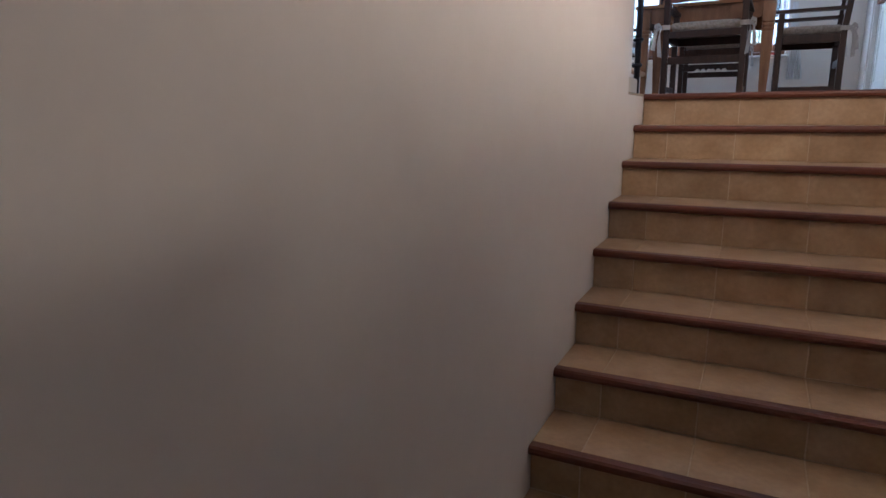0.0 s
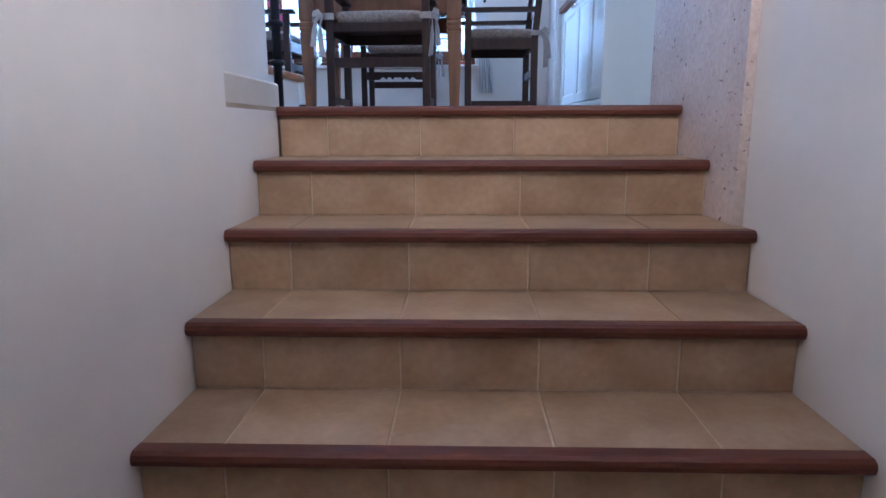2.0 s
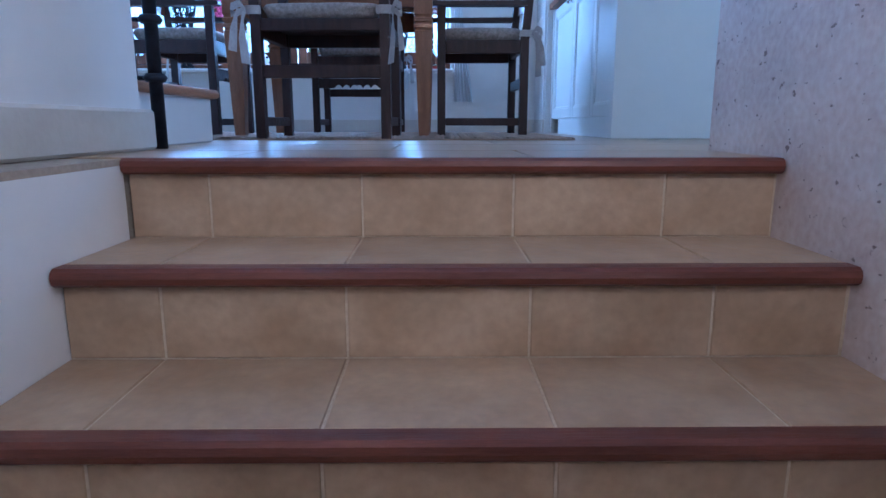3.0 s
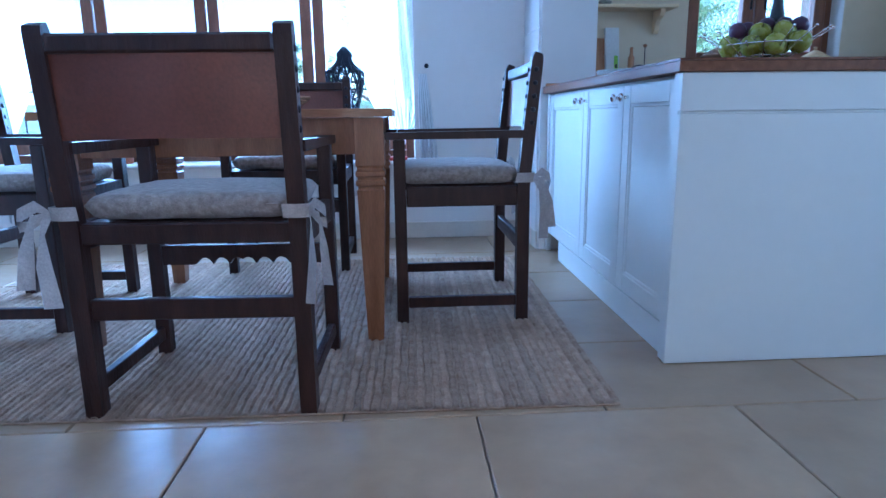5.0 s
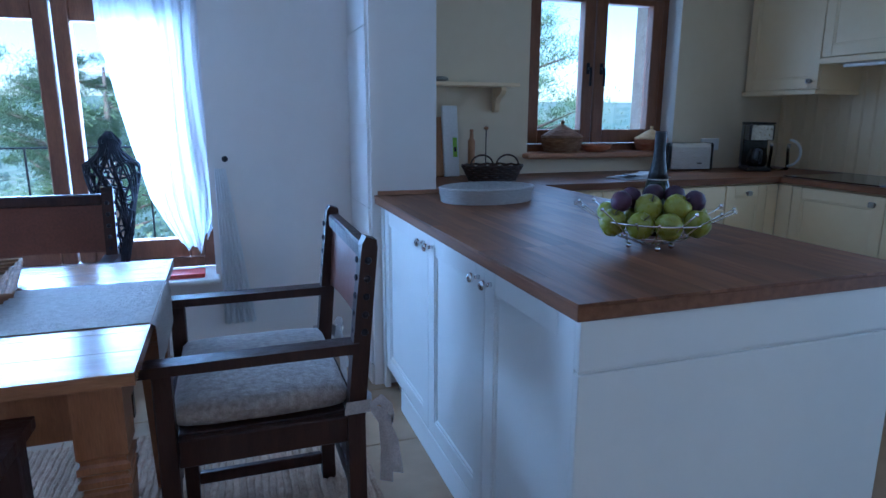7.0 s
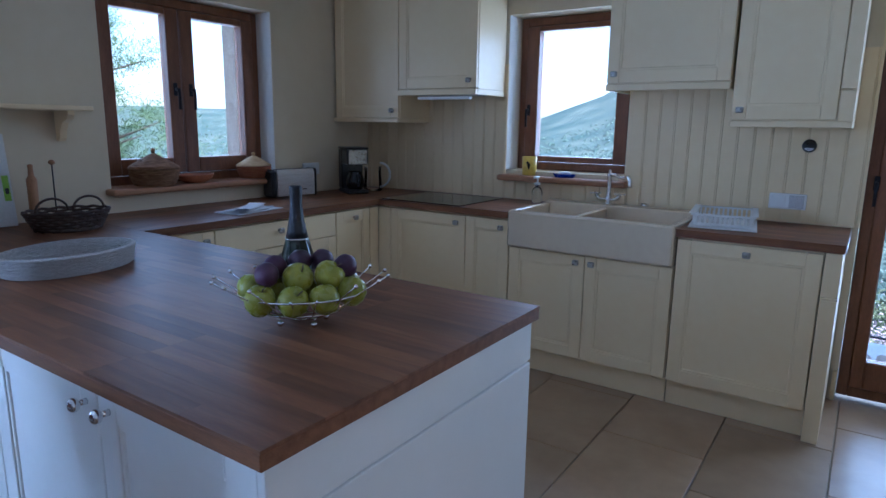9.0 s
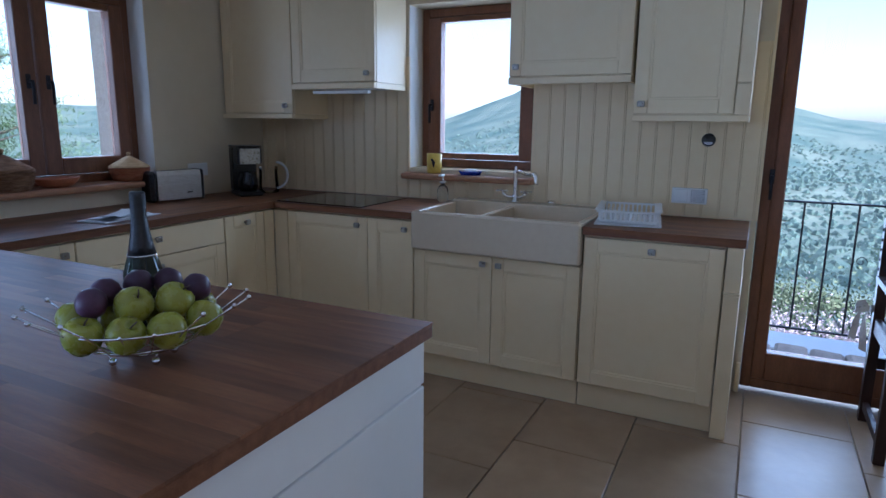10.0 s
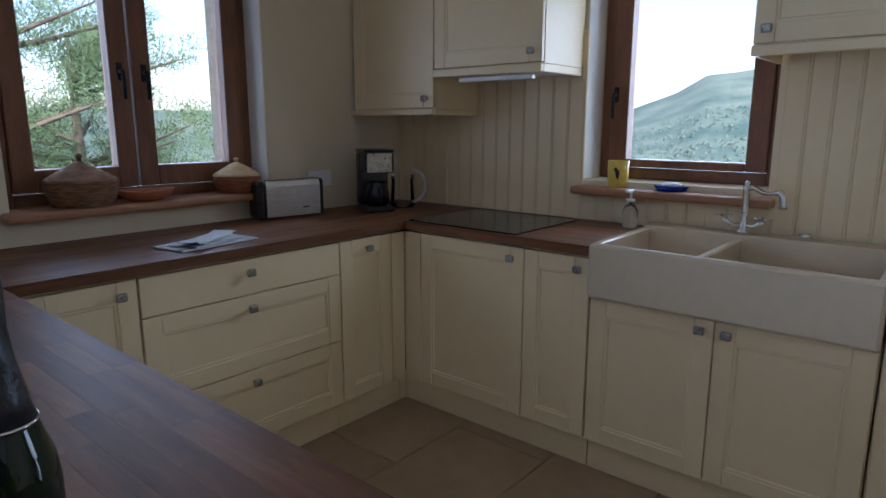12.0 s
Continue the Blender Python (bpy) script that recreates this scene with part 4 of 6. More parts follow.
for k in range(4):
    a = 2 * math.pi * k / 4 + 0.4
    bm = bmesh.new()
    ball(bm, (0.075 * math.cos(a), 0.055 * math.sin(a), 0.010), 0.010)
    tube(bm, [(0.075 * math.cos(a), 0.055 * math.sin(a), 0.012), (0.085 * math.cos(a), 0.06 * math.sin(a), 0.032)], 0.003, 6)
    part("foot", bm, CHROME, bowl)


def fruit(kind, r):
    f = thing("apple" if kind else "plum", "shiny green apple in the wire bowl" if kind else "dark purple plum on the fruit pile", "fruit", group="green apples in the bowl" if kind else "plums in the bowl")
    bm = bmesh.new()
    if kind:
        prof = [(0, -0.80), (0.25, -0.88), (0.55, -0.78), (0.88, -0.35), (1.0, 0.12), (0.93, 0.48), (0.72, 0.80), (0.40, 0.95), (0.16, 0.84), (0, 0.60)]
    else:
        prof = [(0, -1), (0.45, -0.88), (0.85, -0.5), (0.97, 0), (0.88, 0.5), (0.5, 0.9), (0.2, 1.0), (0, 0.95)]
    lathe(bm, [(a * r, b * r) for a, b in prof], seg=20)
    body = part("flesh", bm, APPLE if kind else PLUM, f)
    if kind:
        bm = bmesh.new()
        tube(bm, [(0, 0, r * .66), (0.002, 0, r * .95), (0.006, 0.002, r * 1.2)], 0.0016, 6)
        part("stalk", bm, BARK, body)
    return f


bx, by, bz = 3.022, 2.030, 0.9
spin = pose(0, 0, 0, 0, 0, -42)
rnd = random.Random(5)
spots_a = [(-0.12, -0.04, 0.082), (-0.03, -0.062, 0.080), (0.06, -0.058, 0.082), (0.14, -0.01, 0.090), (-0.145, 0.045, 0.098), (-0.015, 0.0, 0.134), (0.075, 0.008, 0.137), (0.05, 0.068, 0.085), (-0.05, 0.066, 0.085), (0.125, 0.065, 0.105)]
spots_p = [(-0.10, -0.012, 0.153), (-0.076, 0.056, 0.160), (-0.006, 0.070, 0.172), (0.062, 0.076, 0.170), (0.128, 0.035, 0.160)]
fa, fp = None, None
for k, (x, y, z) in enumerate(spots_a):
    v = spin @ Vector((0.80 * x, 0.80 * y, 0))
    m = pose(bx + v.x, by + v.y, bz + 0.80 * z, rnd.uniform(-40, 40), rnd.uniform(-40, 40), rnd.uniform(0, 360))
    if fa is None:
        fa = fruit(True, 0.0365)
        fa.matrix_basis = m
    else:
        copy_thing(fa, m)
for k, (x, y, z) in enumerate(spots_p):
    v = spin @ Vector((0.80 * x, 0.80 * y, 0))
    m = pose(bx + v.x, by + v.y, bz + 0.80 * z, rnd.uniform(-40, 40), rnd.uniform(-40, 40), rnd.uniform(0, 360))
    if fp is None:
        fp = fruit(False, 0.0290)
        fp.matrix_basis = m
    else:
        copy_thing(fp, m)

b = thing("wine_bottle", "dark green sparkling wine bottle with black foil", "bottle", 3.165, 2.20, 0.9)
b.scale = (0.95, 0.95, 0.94)
bm = bmesh.new()
lathe(bm, [(0, 0), (0.040, 0), (0.046, 0.006), (0.046, 0.105), (0.043, 0.135), (0.031, 0.176), (0.019, 0.200)], seg=28)
part("glass", bm, BOTTLE, b)
bm = bmesh.new()
lathe(bm, [(0.0215, 0.172), (0.0325, 0.1725), (0.0265, 0.20), (0.0200, 0.235), (0.0168, 0.27), (0.0175, 0.292), (0.0175, 0.318), (0.0155, 0.324), (0, 0.324)], seg=24)
part("foil", bm, FOIL, b)
bm = bmesh.new()
lathe(bm, [(0.0320, 0.1735), (0.0332, 0.1745), (0.0325, 0.1775), (0.0305, 0.1765)], seg=24)
part("neck_band", bm, CHROME, b, "thin silver neck band")


def coil_basket(name, label, x, y, z, r, h, material, lid=None, squash=1.0, rz=0, category="basket", coils=8, flare=1.12):
    """Coiled basket; lid: material of a pointed lid."""
    t = thing(name, label, category, x, y, z, rz)
    bm = bmesh.new()
    dz = h / coils
    prof = [(0.0, 0.001), (r * 0.86, 0.001)]
    for k in range(coils):
        rr = r * (0.88 + (flare - 0.88) * math.sin((k + 1) / coils * math.pi / 2))
        prof += [(rr - .002, dz * k + .001), (rr + 0.003, dz * (k + .5)), (rr - .002, dz * (k + 1) - .001)]
    rr = prof[-1][0]
    prof += [(rr - 0.010, h), (rr - 0.012, h * 0.4), (r * 0.8, 0.008), (0, 0.008)]
    lathe(bm, prof, seg=32, sy=squash)
    part("body", bm, material, t)
    if lid:
        bm = bmesh.new()
        hh = h * 0.95
        pr = [(rr + 0.004, h + 0.001)]
        for k in range(8):
            u = (k + .5) / 8
            q = (rr + 0.004) * (1 - u) ** 0.9
            pr += [(q + 0.004, h + 0.004 + hh * u * 0.85), (q - 0.004, h + 0.006 + hh * (u + .04) * 0.85)]
        pr += [(0.008, h + hh * 0.86), (0.009, h + hh * 1.0), (0.013, h + hh * 1.08), (0.008, h + hh * 1.18), (0, h + hh * 1.2)]
        lathe(bm, pr, seg=28)
        part("lid", bm, lid, t, "pointed coiled straw lid with a knob")
    return t


SZ = KZ0 + 0.027
coil_basket("lidded_basket", "round dark reed basket with a pointed lid on the window sill", 3.95, 4.15, SZ, 0.114, 0.092, BASKETDARK, BASKETDARK)
coil_basket("lidded_basket", "small two-tone coiled basket with a pointed straw lid", 4.62, 4.16, SZ, 0.094, 0.074, REDCOIL, STRAW)
dish = thing("terracotta_dish", "shallow glazed terracotta dish on the window sill", "dish", 4.185, 4.13, SZ)
dish.scale = (0.84, 0.84, 0.9)
bm = bmesh.new()
lathe(bm, [(0, 0), (0.075, 0), (0.115, 0.022), (0.132, 0.045), (0.134, 0.052), (0.126, 0.052), (0.108, 0.028), (0.07, 0.010), (0, 0.010)], seg=36, sy=0.62)
part("dish_body", bm, TERRACOTTA, dish)
tray = thing("rope_tray", "oval pale rope tray on the peninsula", "tray", 2.98, 3.05, 0.9, 10)
bm = bmesh.new()
pr = [(0, 0.001), (0.20, 0.001)]
for k in range(6):
    pr += [(0.200 + k * .002, 0.0105 * k + .001), (0.206 + k * .002, 0.0105 * (k + .5)), (0.200 + k * .002, 0.0105 * (k + 1) - .001)]
pr += [(0.198, 0.064), (0.194, 0.012), (0, 0.010)]
lathe(bm, pr, seg=48, sy=0.72)
part("tray_body", bm, ROPEGREY, tray)
bk = thing("wicker_basket", "small black wicker basket with two hoop handles", "basket", 3.33, 3.80, 0.9)
bm = bmesh.new()
for k in range(7):
    rr = 0.105 + 0.005 * k
    tube(bm, [(1.25 * rr * math.cos(a), rr * 0.9 * math.sin(a), 0.008 + 0.012 * k + 0.003 * math.sin(a * 14 + k * math.pi)) for a in (2 * math.pi * i / 56 for i in range(56))], 0.0066, 6, closed=True)
lathe(bm, [(0, .001), (0.115, .001), (0.115, 0.012), (0, 0.012)], seg=24)
part("weave", bm, DARKWICKER, bk)
for s in (-1, 1):
    bm = bmesh.new()
    tube(bm, [(s * (0.01 + 0.13 * (1 - math.cos(a)) / 2) - s * .0, -0.03, 0.085 + 0.055 * math.sin(a)) for a in (math.pi * i / 12 for i in range(13))], 0.005, 8)
    part("handle", bm, DARKWICKER, bk)
board = thing("cutting_board", "brown wooden cutting board with a slot handle leaning on the wall", "cutting board", 3.07, 4.05, 0.901)
bm = bmesh.new()
bbox(bm, -0.075, 0.075, -0.009, 0.009, 0, 0.34, 0.006, 2)
bbox(bm, -0.012, 0.012, -0.0105, -0.0085, 0.07, 0.17, 0.002)
part("board", bm, BOARD, board, m=pose(0, 0, 0.002, -10))
card = thing("white_box", "tall narrow white carton with a green printed patch", "box", 3.18, 4.04, 0.901)
boxpart("carton", (-0.045, 0.045, -0.014, 0.014, 0, 0.40), PAPER, card, 0.002, m=pose(0, 0, 0.002, -8))
GREEN = mat("green_print", (0.30, 0.55, 0.04), (0.36, 0.62, 0.06), 0.5, 5, 0, 40)
boxpart("printed_patch", (0.01, 0.035, -0.016, -0.0145, 0.11, 0.22), GREEN, card, 0, "green printed patch", m=pose(0, 0, 0.002, -8))
boxpart("printed_bar", (0.016, 0.03, -0.0175, -0.0165, 0.14, 0.165), BLACK, card, 0, "black printed bar", m=pose(0, 0, 0.002, -8))
pin = thing("rolling_pin", "pale wooden rolling pin standing in the basket", "rolling pin", 3.285, 4.00, 0.915)
bm = bmesh.new()
lathe(bm, [(0, 0), (0.012, 0), (0.020, 0.01), (0.021, 0.19), (0.012, 0.205), (0.010, 0.24), (0.012, 0.252), (0, 0.258)], seg=16)
part("pin_body", bm, BOARD, pin)
ld = thing("ladle", "thin iron ladle with a wooden knob", "ladle", 3.365, 3.98, 0.915)
bm = bmesh.new()
tube(bm, [(0, 0, 0), (0, 0, 0.255)], 0.003, 6)
part("stem", bm, IRON, ld)
bm = bmesh.new()
ball(bm, (0, 0, 0.262), 0.014, (1, 1, 0.8))
part("knob", bm, BOARD, ld)

# corbel shelf on the kitchen wall
shelf = thing("wall_shelf", "small cream wall shelf on a scrolled bracket", "shelf", 2.863, 4.129, 1.405)
boxpart("shelf_board", (0.001, 0.70, -0.17, -0.001, 0, 0.022), CREAM, shelf, 0.005)
for x in (0.10, 0.60):
    bm = bmesh.new()
    prism(bm, [(-.001, -0.001), (-0.13, -0.001), (-0.13, -0.02), (-0.115, -0.04), (-0.07, -0.055), (-0.045, -0.09), (-0.038, -0.125), (-0.02, -0.14), (-.001, -0.14)], x, x + 0.03, "x")
    part("bracket", bm, CREAM, shelf)
pb = thing("pebble", "flat grey stone on the shelf", "stone", 3.10, 4.00, 1.428)
bm = bmesh.new()
ball(bm, (0, 0, 0.014), 0.045, (1, .6, .31))
part("stone", bm, mat("grey_pebble", (0.2, 0.19, 0.15), (0.3, 0.28, 0.23), 0.7), pb)

# coffee maker, toaster, jug, towel
cm = thing("coffee_maker", "black filter coffee maker with a steel band", "coffee maker", 5.235, 3.885, 0.901, -30)
cm.scale = (1, 1, 0.91)
part("base", boxes((-0.075, 0.075, -0.11, 0.10, 0, 0.03), bev=0.008), BLACK, cm)
part("tank", boxes((-0.075, 0.075, 0.02, 0.10, 0.031, 0.325), (-0.075, 0.075, -0.10, 0.019, 0.215, 0.325), (-0.078, 0.078, -0.104, 0.104, 0.326, 0.34), bev=0.008), BLACK, cm)
boxpart("steel_band", (-0.062, 0.062, -0.1045, -0.1005, 0.218, 0.322), PEWTER, cm, 0.001, "brushed steel band")
bm = bmesh.new()
lathe(bm, [(0, 0.032), (0.05, 0.032), (0.062, 0.06), (0.062, 0.10), (0.048, 0.145), (0.045, 0.16)], (0, -0.038, 0), 20)
jug = part("jug", bm, HOBGLASS, cm, "dark glass jug")
bm = bmesh.new()
tube(bm, [(0, -0.098, 0.15), (0, -0.125, 0.145), (0, -0.13, 0.09), (0, -0.105, 0.055)], 0.007, 8)
part("jug_handle", bm, BLACK, jug)
to = thing("toaster", "long-slot toaster with brushed steel sides and black ends", "toaster", 4.80, 4.02, 0.901, -8)
to.scale = (0.86, 1, 1)
bm = bmesh.new()
prism(bm, [(-0.055, 0.012), (0.055, 0.012), (0.055, 0.15), (0.045, 0.175), (-0.045, 0.175), (-0.055, 0.15)], -0.16, 0.16, "x")
part("casing", bm, STEEL, to)
for q in ((-0.205, -0.161, -0.06, 0.06, 0.004, 0.178), (0.161, 0.185, -0.06, 0.06, 0.004, 0.178)):
    boxpart("end_cap", q, BLACK, to, 0.016, "black plastic end cap")
part("slot", boxes((-0.14, 0.14, -0.02, -0.004, 0.1755, 0.177), (-0.14, 0.14, 0.006, 0.02, 0.1755, 0.177)), BLACK, to)
boxpart("logo_mark", (0.05, 0.09, -0.0565, -0.0553, 0.045, 0.052), IRON, to, 0, "small dark printed mark")
ju = thing("glass_kettle", "pale glass jug with a round white handle", "jug", 5.42, 3.87, 0.901, -30)
bm = bmesh.new()
lathe(bm, [(0, 0), (0.06, 0), (0.066, 0.02), (0.058, 0.13), (0.062, 0.17)], seg=24)
part("vessel", bm, GLASS, ju)
bm = bmesh.new()
tube(bm, [(0.055 + 0.075 * math.sin(a), 0, 0.11 - 0.085 * math.cos(a)) for a in (math.pi * i / 12 for i in range(13))], 0.008, 8)
part("handle", bm, WHITEPL, ju)
tw = tagged(new("tea_towel"), "folded pale blue-grey tea towel on the worktop", "towel")
tw.matrix_basis = pose(4.19, 3.68, 0.9, 0, 0, 8)
for k, (w, d, r, z) in enumerate(((0.33, 0.17, 0, 0.002), (0.26, 0.14, 12, 0.009), (0.27, 0.09, 24, 0.017))):
    bm = bmesh.new()
    n = 14
    gd = [[bm.verts.new(((i / n - .5) * w, (j / 8 - .5) * d, 0.004 + 0.006 * (k > 0) * abs(noise.noise((i * .35, j * .4, k * 3.1))) + (0.006 if k == 2 and abs(i - 7) > 5 else 0))) for i in range(n + 1)] for j in range(9)]
    lo = [[bm.verts.new((v.co.x, v.co.y, v.co.z - 0.004)) for v in row] for row in gd]
    for j in range(8):
        for i in range(n):
            bm.faces.new((gd[j][i], gd[j][i + 1], gd[j + 1][i + 1], gd[j + 1][i])).smooth = True
            bm.faces.new((lo[j][i], lo[j + 1][i], lo[j + 1][i + 1], lo[j][i + 1]))
    for i in range(n):
        bm.faces.new((lo[0][i], lo[0][i + 1], gd[0][i + 1], gd[0][i]))
        bm.faces.new((gd[8][i], gd[8][i + 1], lo[8][i + 1], lo[8][i]))
    part("towel_fold", bm, TOWELM, tw, m=pose(0, 0, z, 0, 0, r))

# sill things, soap, dish rack, sockets
cup = thing("yellow_cup", "yellow ceramic beaker with a small black bird print", "beaker", 5.68, 2.775, EZ0 - 0.025)
bm = bmesh.new()
lathe(bm, [(0, 0), (0.042, 0), (0.045, 0.004), (0.047, 0.118), (0.043, 0.118), (0.041, 0.01), (0, 0.01)], seg=24)
part("beaker_body", bm, YELLOW, cup)
bm = bmesh.new()
prism(bm, [(-0.004, 0.035), (0.004, 0.045), (0.010, 0.07), (0.016, 0.085), (0.008, 0.09), (0.002, 0.085), (-0.010, 0.07), (-0.008, 0.055)], -0.0485, -0.0455, "x")
part("bird_print", bm, IRON, cup, "plain dark printed bird shape", m=pose(0, 0, 0, 0, 0, 20))
sd_ = thing("soap_dish", "blue ceramic soap dish", "soap dish", 5.68, 2.53, EZ0 - 0.025)
bm = bmesh.new()
lathe(bm, [(0, 0), (0.055, 0), (0.068, 0.022), (0.064, 0.022), (0.052, 0.008), (0, 0.008)], seg=28, sy=1.1)
part("dish_body", bm, BLUE, sd_)
so = thing("soap_bar", "white bar of soap in the blue dish", "soap", 5.68, 2.53, EZ0 - 0.016)
bm = bmesh.new()
ball(bm, (0, 0, 0.014), 0.045, (0.7, 1, 0.31), 16, 10)
part("soap", bm, WHITEPL, so)
sb_ = thing("soap_dispenser", "clear soap bottle with a white pump", "soap dispenser", 5.57, 2.66, 0.901)
bm = bmesh.new()
lathe(bm, [(0, 0), (0.03, 0), (0.033, 0.006), (0.033, 0.07), (0.024, 0.09), (0.013, 0.098), (0.013, 0.108), (0, 0.108)], seg=20)
part("bottle", bm, CLEAR, sb_)
bm = boxes((-0.016, 0.016, -0.016, 0.016, 0.109, 0.122), (-0.005, 0.005, -0.005, 0.005, 0.122, 0.15), (-0.045, 0.012, -0.009, 0.009, 0.15, 0.162), bev=0.003)
part("pump", bm, WHITEPL, sb_)
rack = thing("dish_rack", "white plastic slotted dish rack", "dish rack", 5.36, 1.535, 0.901, 8)
rack.scale = (1, 1, 0.68)
bm = boxes((-0.20, 0.20, -0.15, 0.15, 0.0, 0.010), (-0.165, 0.165, -0.125, 0.125, 0.012, 0.020), bev=0.003)
part("tray", bm, WHITEPL, rack)
bm = bmesh.new()
for z0, z1, o in ((0.02, 0.035, 0), (0.085, 0.10, 0.012)):
    bbox(bm, -0.17 - o, -0.16 - o, -0.13 - o, 0.13 + o, z0, z1, 0.002)
    bbox(bm, 0.16 + o, 0.17 + o, -0.13 - o, 0.13 + o, z0, z1, 0.002)
    bbox(bm, -0.16 - o, 0.16 + o, -0.13 - o, -0.12 - o, z0, z1, 0.002)
    bbox(bm, -0.16 - o, 0.16 + o, 0.12 + o, 0.13 + o, z0, z1, 0.002)
bbox(bm, -0.19, 0.19, -0.15, -0.118, 0.1, 0.105, 0.001)
bbox(bm, -0.19, 0.19, 0.118, 0.15, 0.1, 0.105, 0.001)
part("rim", bm, WHITEPL, rack)
bm = bmesh.new()
for i in range(12):
    y = -0.12 + i * 0.24 / 11
    for sx in (-1, 1):
        bbox(bm, sx * 0.171 - .003, sx * .171 + .003, y - .0045, y + .0045, 0.034, 0.088, 0)
for i in range(15):
    x = -0.16 + i * 0.32 / 14
    for sy in (-1, 1):
        bbox(bm, x - .0045, x + .0045, sy * .131 - .003, sy * .131 + .003, 0.034, 0.088, 0)
part("slats", bm, WHITEPL, rack)
bm = bmesh.new()
for i in range(10):
    y = -0.10 + i * 0.022
    tube(bm, [(0.02, y, 0.02), (0.02, y, 0.09)], 0.002, 6)
part("plate_pegs", bm, WHITEPL, rack)
sk = thing("wall_socket", "white double socket plate with one steel cover", "socket", 5.658, 1.295, 1.008)
boxpart("plate", (-0.008, 0.004, -0.085, 0.085, -0.04, 0.04), WHITEPL, sk, 0.004, seg=2)
boxpart("switch", (-0.013, -0.0085, 0.008, 0.075, -0.032, 0.032), WHITEPL, sk, 0.003)
boxpart("cover", (-0.013, -0.0085, -0.075, -0.008, -0.032, 0.032), STEEL, sk, 0.002, "dull steel socket cover")
vt = thing("round_vent", "round black wall socket with a steel lid", "socket", 5.660, 1.228, 1.290)
vt.scale = (1, 0.82, 0.82)
bm = bmesh.new()
lathe(bm, [(0, 0), (0.036, 0), (0.04, 0.004), (0.036, 0.010), (0, 0.011)], seg=28)
part("ring", bm, BLACK, vt, m=pose(0, 0, 0, 0, -90, 0))
bm = bmesh.new()
prism(bm, [(-0.026, -0.012), (0.026, -0.012), (0.022, -0.024), (0, -0.031), (-0.022, -0.024)], -0.0135, -0.0115, "x")
part("lid", bm, STEEL, vt)
sk2 = thing("wall_socket", "white wall socket beside the coffee maker", "socket", 5.07, 4.128, 1.06)
boxpart("plate", (-0.075, 0.075, -0.010, 0.002, -0.04, 0.04), WHITEPL, sk2, 0.004, seg=2)
part("outlet", boxes((-0.06, -0.01, -0.0125, -0.0103, -0.025, 0.025), (0.01, 0.06, -0.0125, -0.0103, -0.025, 0.025), bev=0.001), WHITEPL, sk2)

# ---- table things ----
rn = tagged(new("table_runner"), "pale grey woven table runner", "table runner")
rn.matrix_basis = pose(1.228, 2.372, 0.7775)
bm = bmesh.new()
n = 68
def runner_at(u, v):
    """A point of the runner: flat on the top, then down past the table's edge."""
    d = abs(u) - 0.551
    w = 0.0015 * noise.noise((u * 14, v * 15, 0))
    if d <= 0:
        return (u, v, 0.002 + w)
    return (math.copysign(0.551 + 0.004 * min(1, d * 60) + w, u), v, 0.002 - d)


gd = [[bm.verts.new(runner_at((i / n - .5) * 1.36, (j / 10 - .5) * 0.40)) for i in range(n + 1)] for j in range(11)]
for j in range(10):
    for i in range(n):
        bm.faces.new((gd[j][i], gd[j][i + 1], gd[j + 1][i + 1], gd[j + 1][i])).smooth = True
part("cloth", bm, ROPEGREY, rn)
tr_ = thing("wicker_tray", "brown woven tray on the dining table", "tray", 1.13, 2.50, 0.781, 12)
bm = bmesh.new()
for k in range(5):
    o = 0.012 * k
    c4 = [(-0.24 - o, -0.17 - o), (0.24 + o, -0.17 - o), (0.24 + o, 0.17 + o), (-0.24 - o, 0.17 + o)]
    pts = []
    for (ax, ay), (bx_, by_) in zip(c4, c4[1:] + c4[:1]):
        for i in range(10):
            u = i / 10
            pts.append((ax + (bx_ - ax) * u, ay + (by_ - ay) * u, 0.008 + k * .009 + 0.002 * math.sin(i * 3 + k * 3)))
    tube(bm, pts, 0.007, 6, closed=True)
bbox(bm, -0.24, 0.24, -0.17, 0.17, 0.001, 0.010, 0.002)
part("weave", bm, BASKETDARK, tr_)
mg = thing("booklet", "pale glossy booklet in the tray", "booklet", 1.14, 2.49, 0.792, 14)
boxpart("cover", (-0.17, 0.17, -0.115, 0.115, 0, 0.006), PAPER, mg, 0.001)
cd = thing("candle_holder", "clear glass candelabrum on the tray", "candle holder", 1.03, 2.60, 0.800)
bm = bmesh.new()
lathe(bm, [(0, 0), (0.045, 0), (0.04, 0.01), (0.010, 0.02), (0.012, 0.05), (0.008, 0.07), (0.012, 0.10), (0.024, 0.12), (0.024, 0.16), (0.020, 0.16), (0.018, 0.125), (0, 0.12)], seg=18)
part("stem", bm, CLEAR, cd)
for s in (-1, 1):
    bm = bmesh.new()
    tube(bm, [(0, 0, 0.07), (s * .03, 0, 0.045), (s * .06, 0, 0.05), (s * .075, 0, 0.08), (s * .075, 0, 0.11)], 0.006, 8)
    lathe(bm, [(0, 0.11), (0.022, 0.115), (0.026, 0.13), (0.023, 0.13), (0.018, 0.118), (0, 0.116)], (s * .075, 0, 0), 14)
    part("arm", bm, CLEAR, cd)

# ---- dining window sill ----


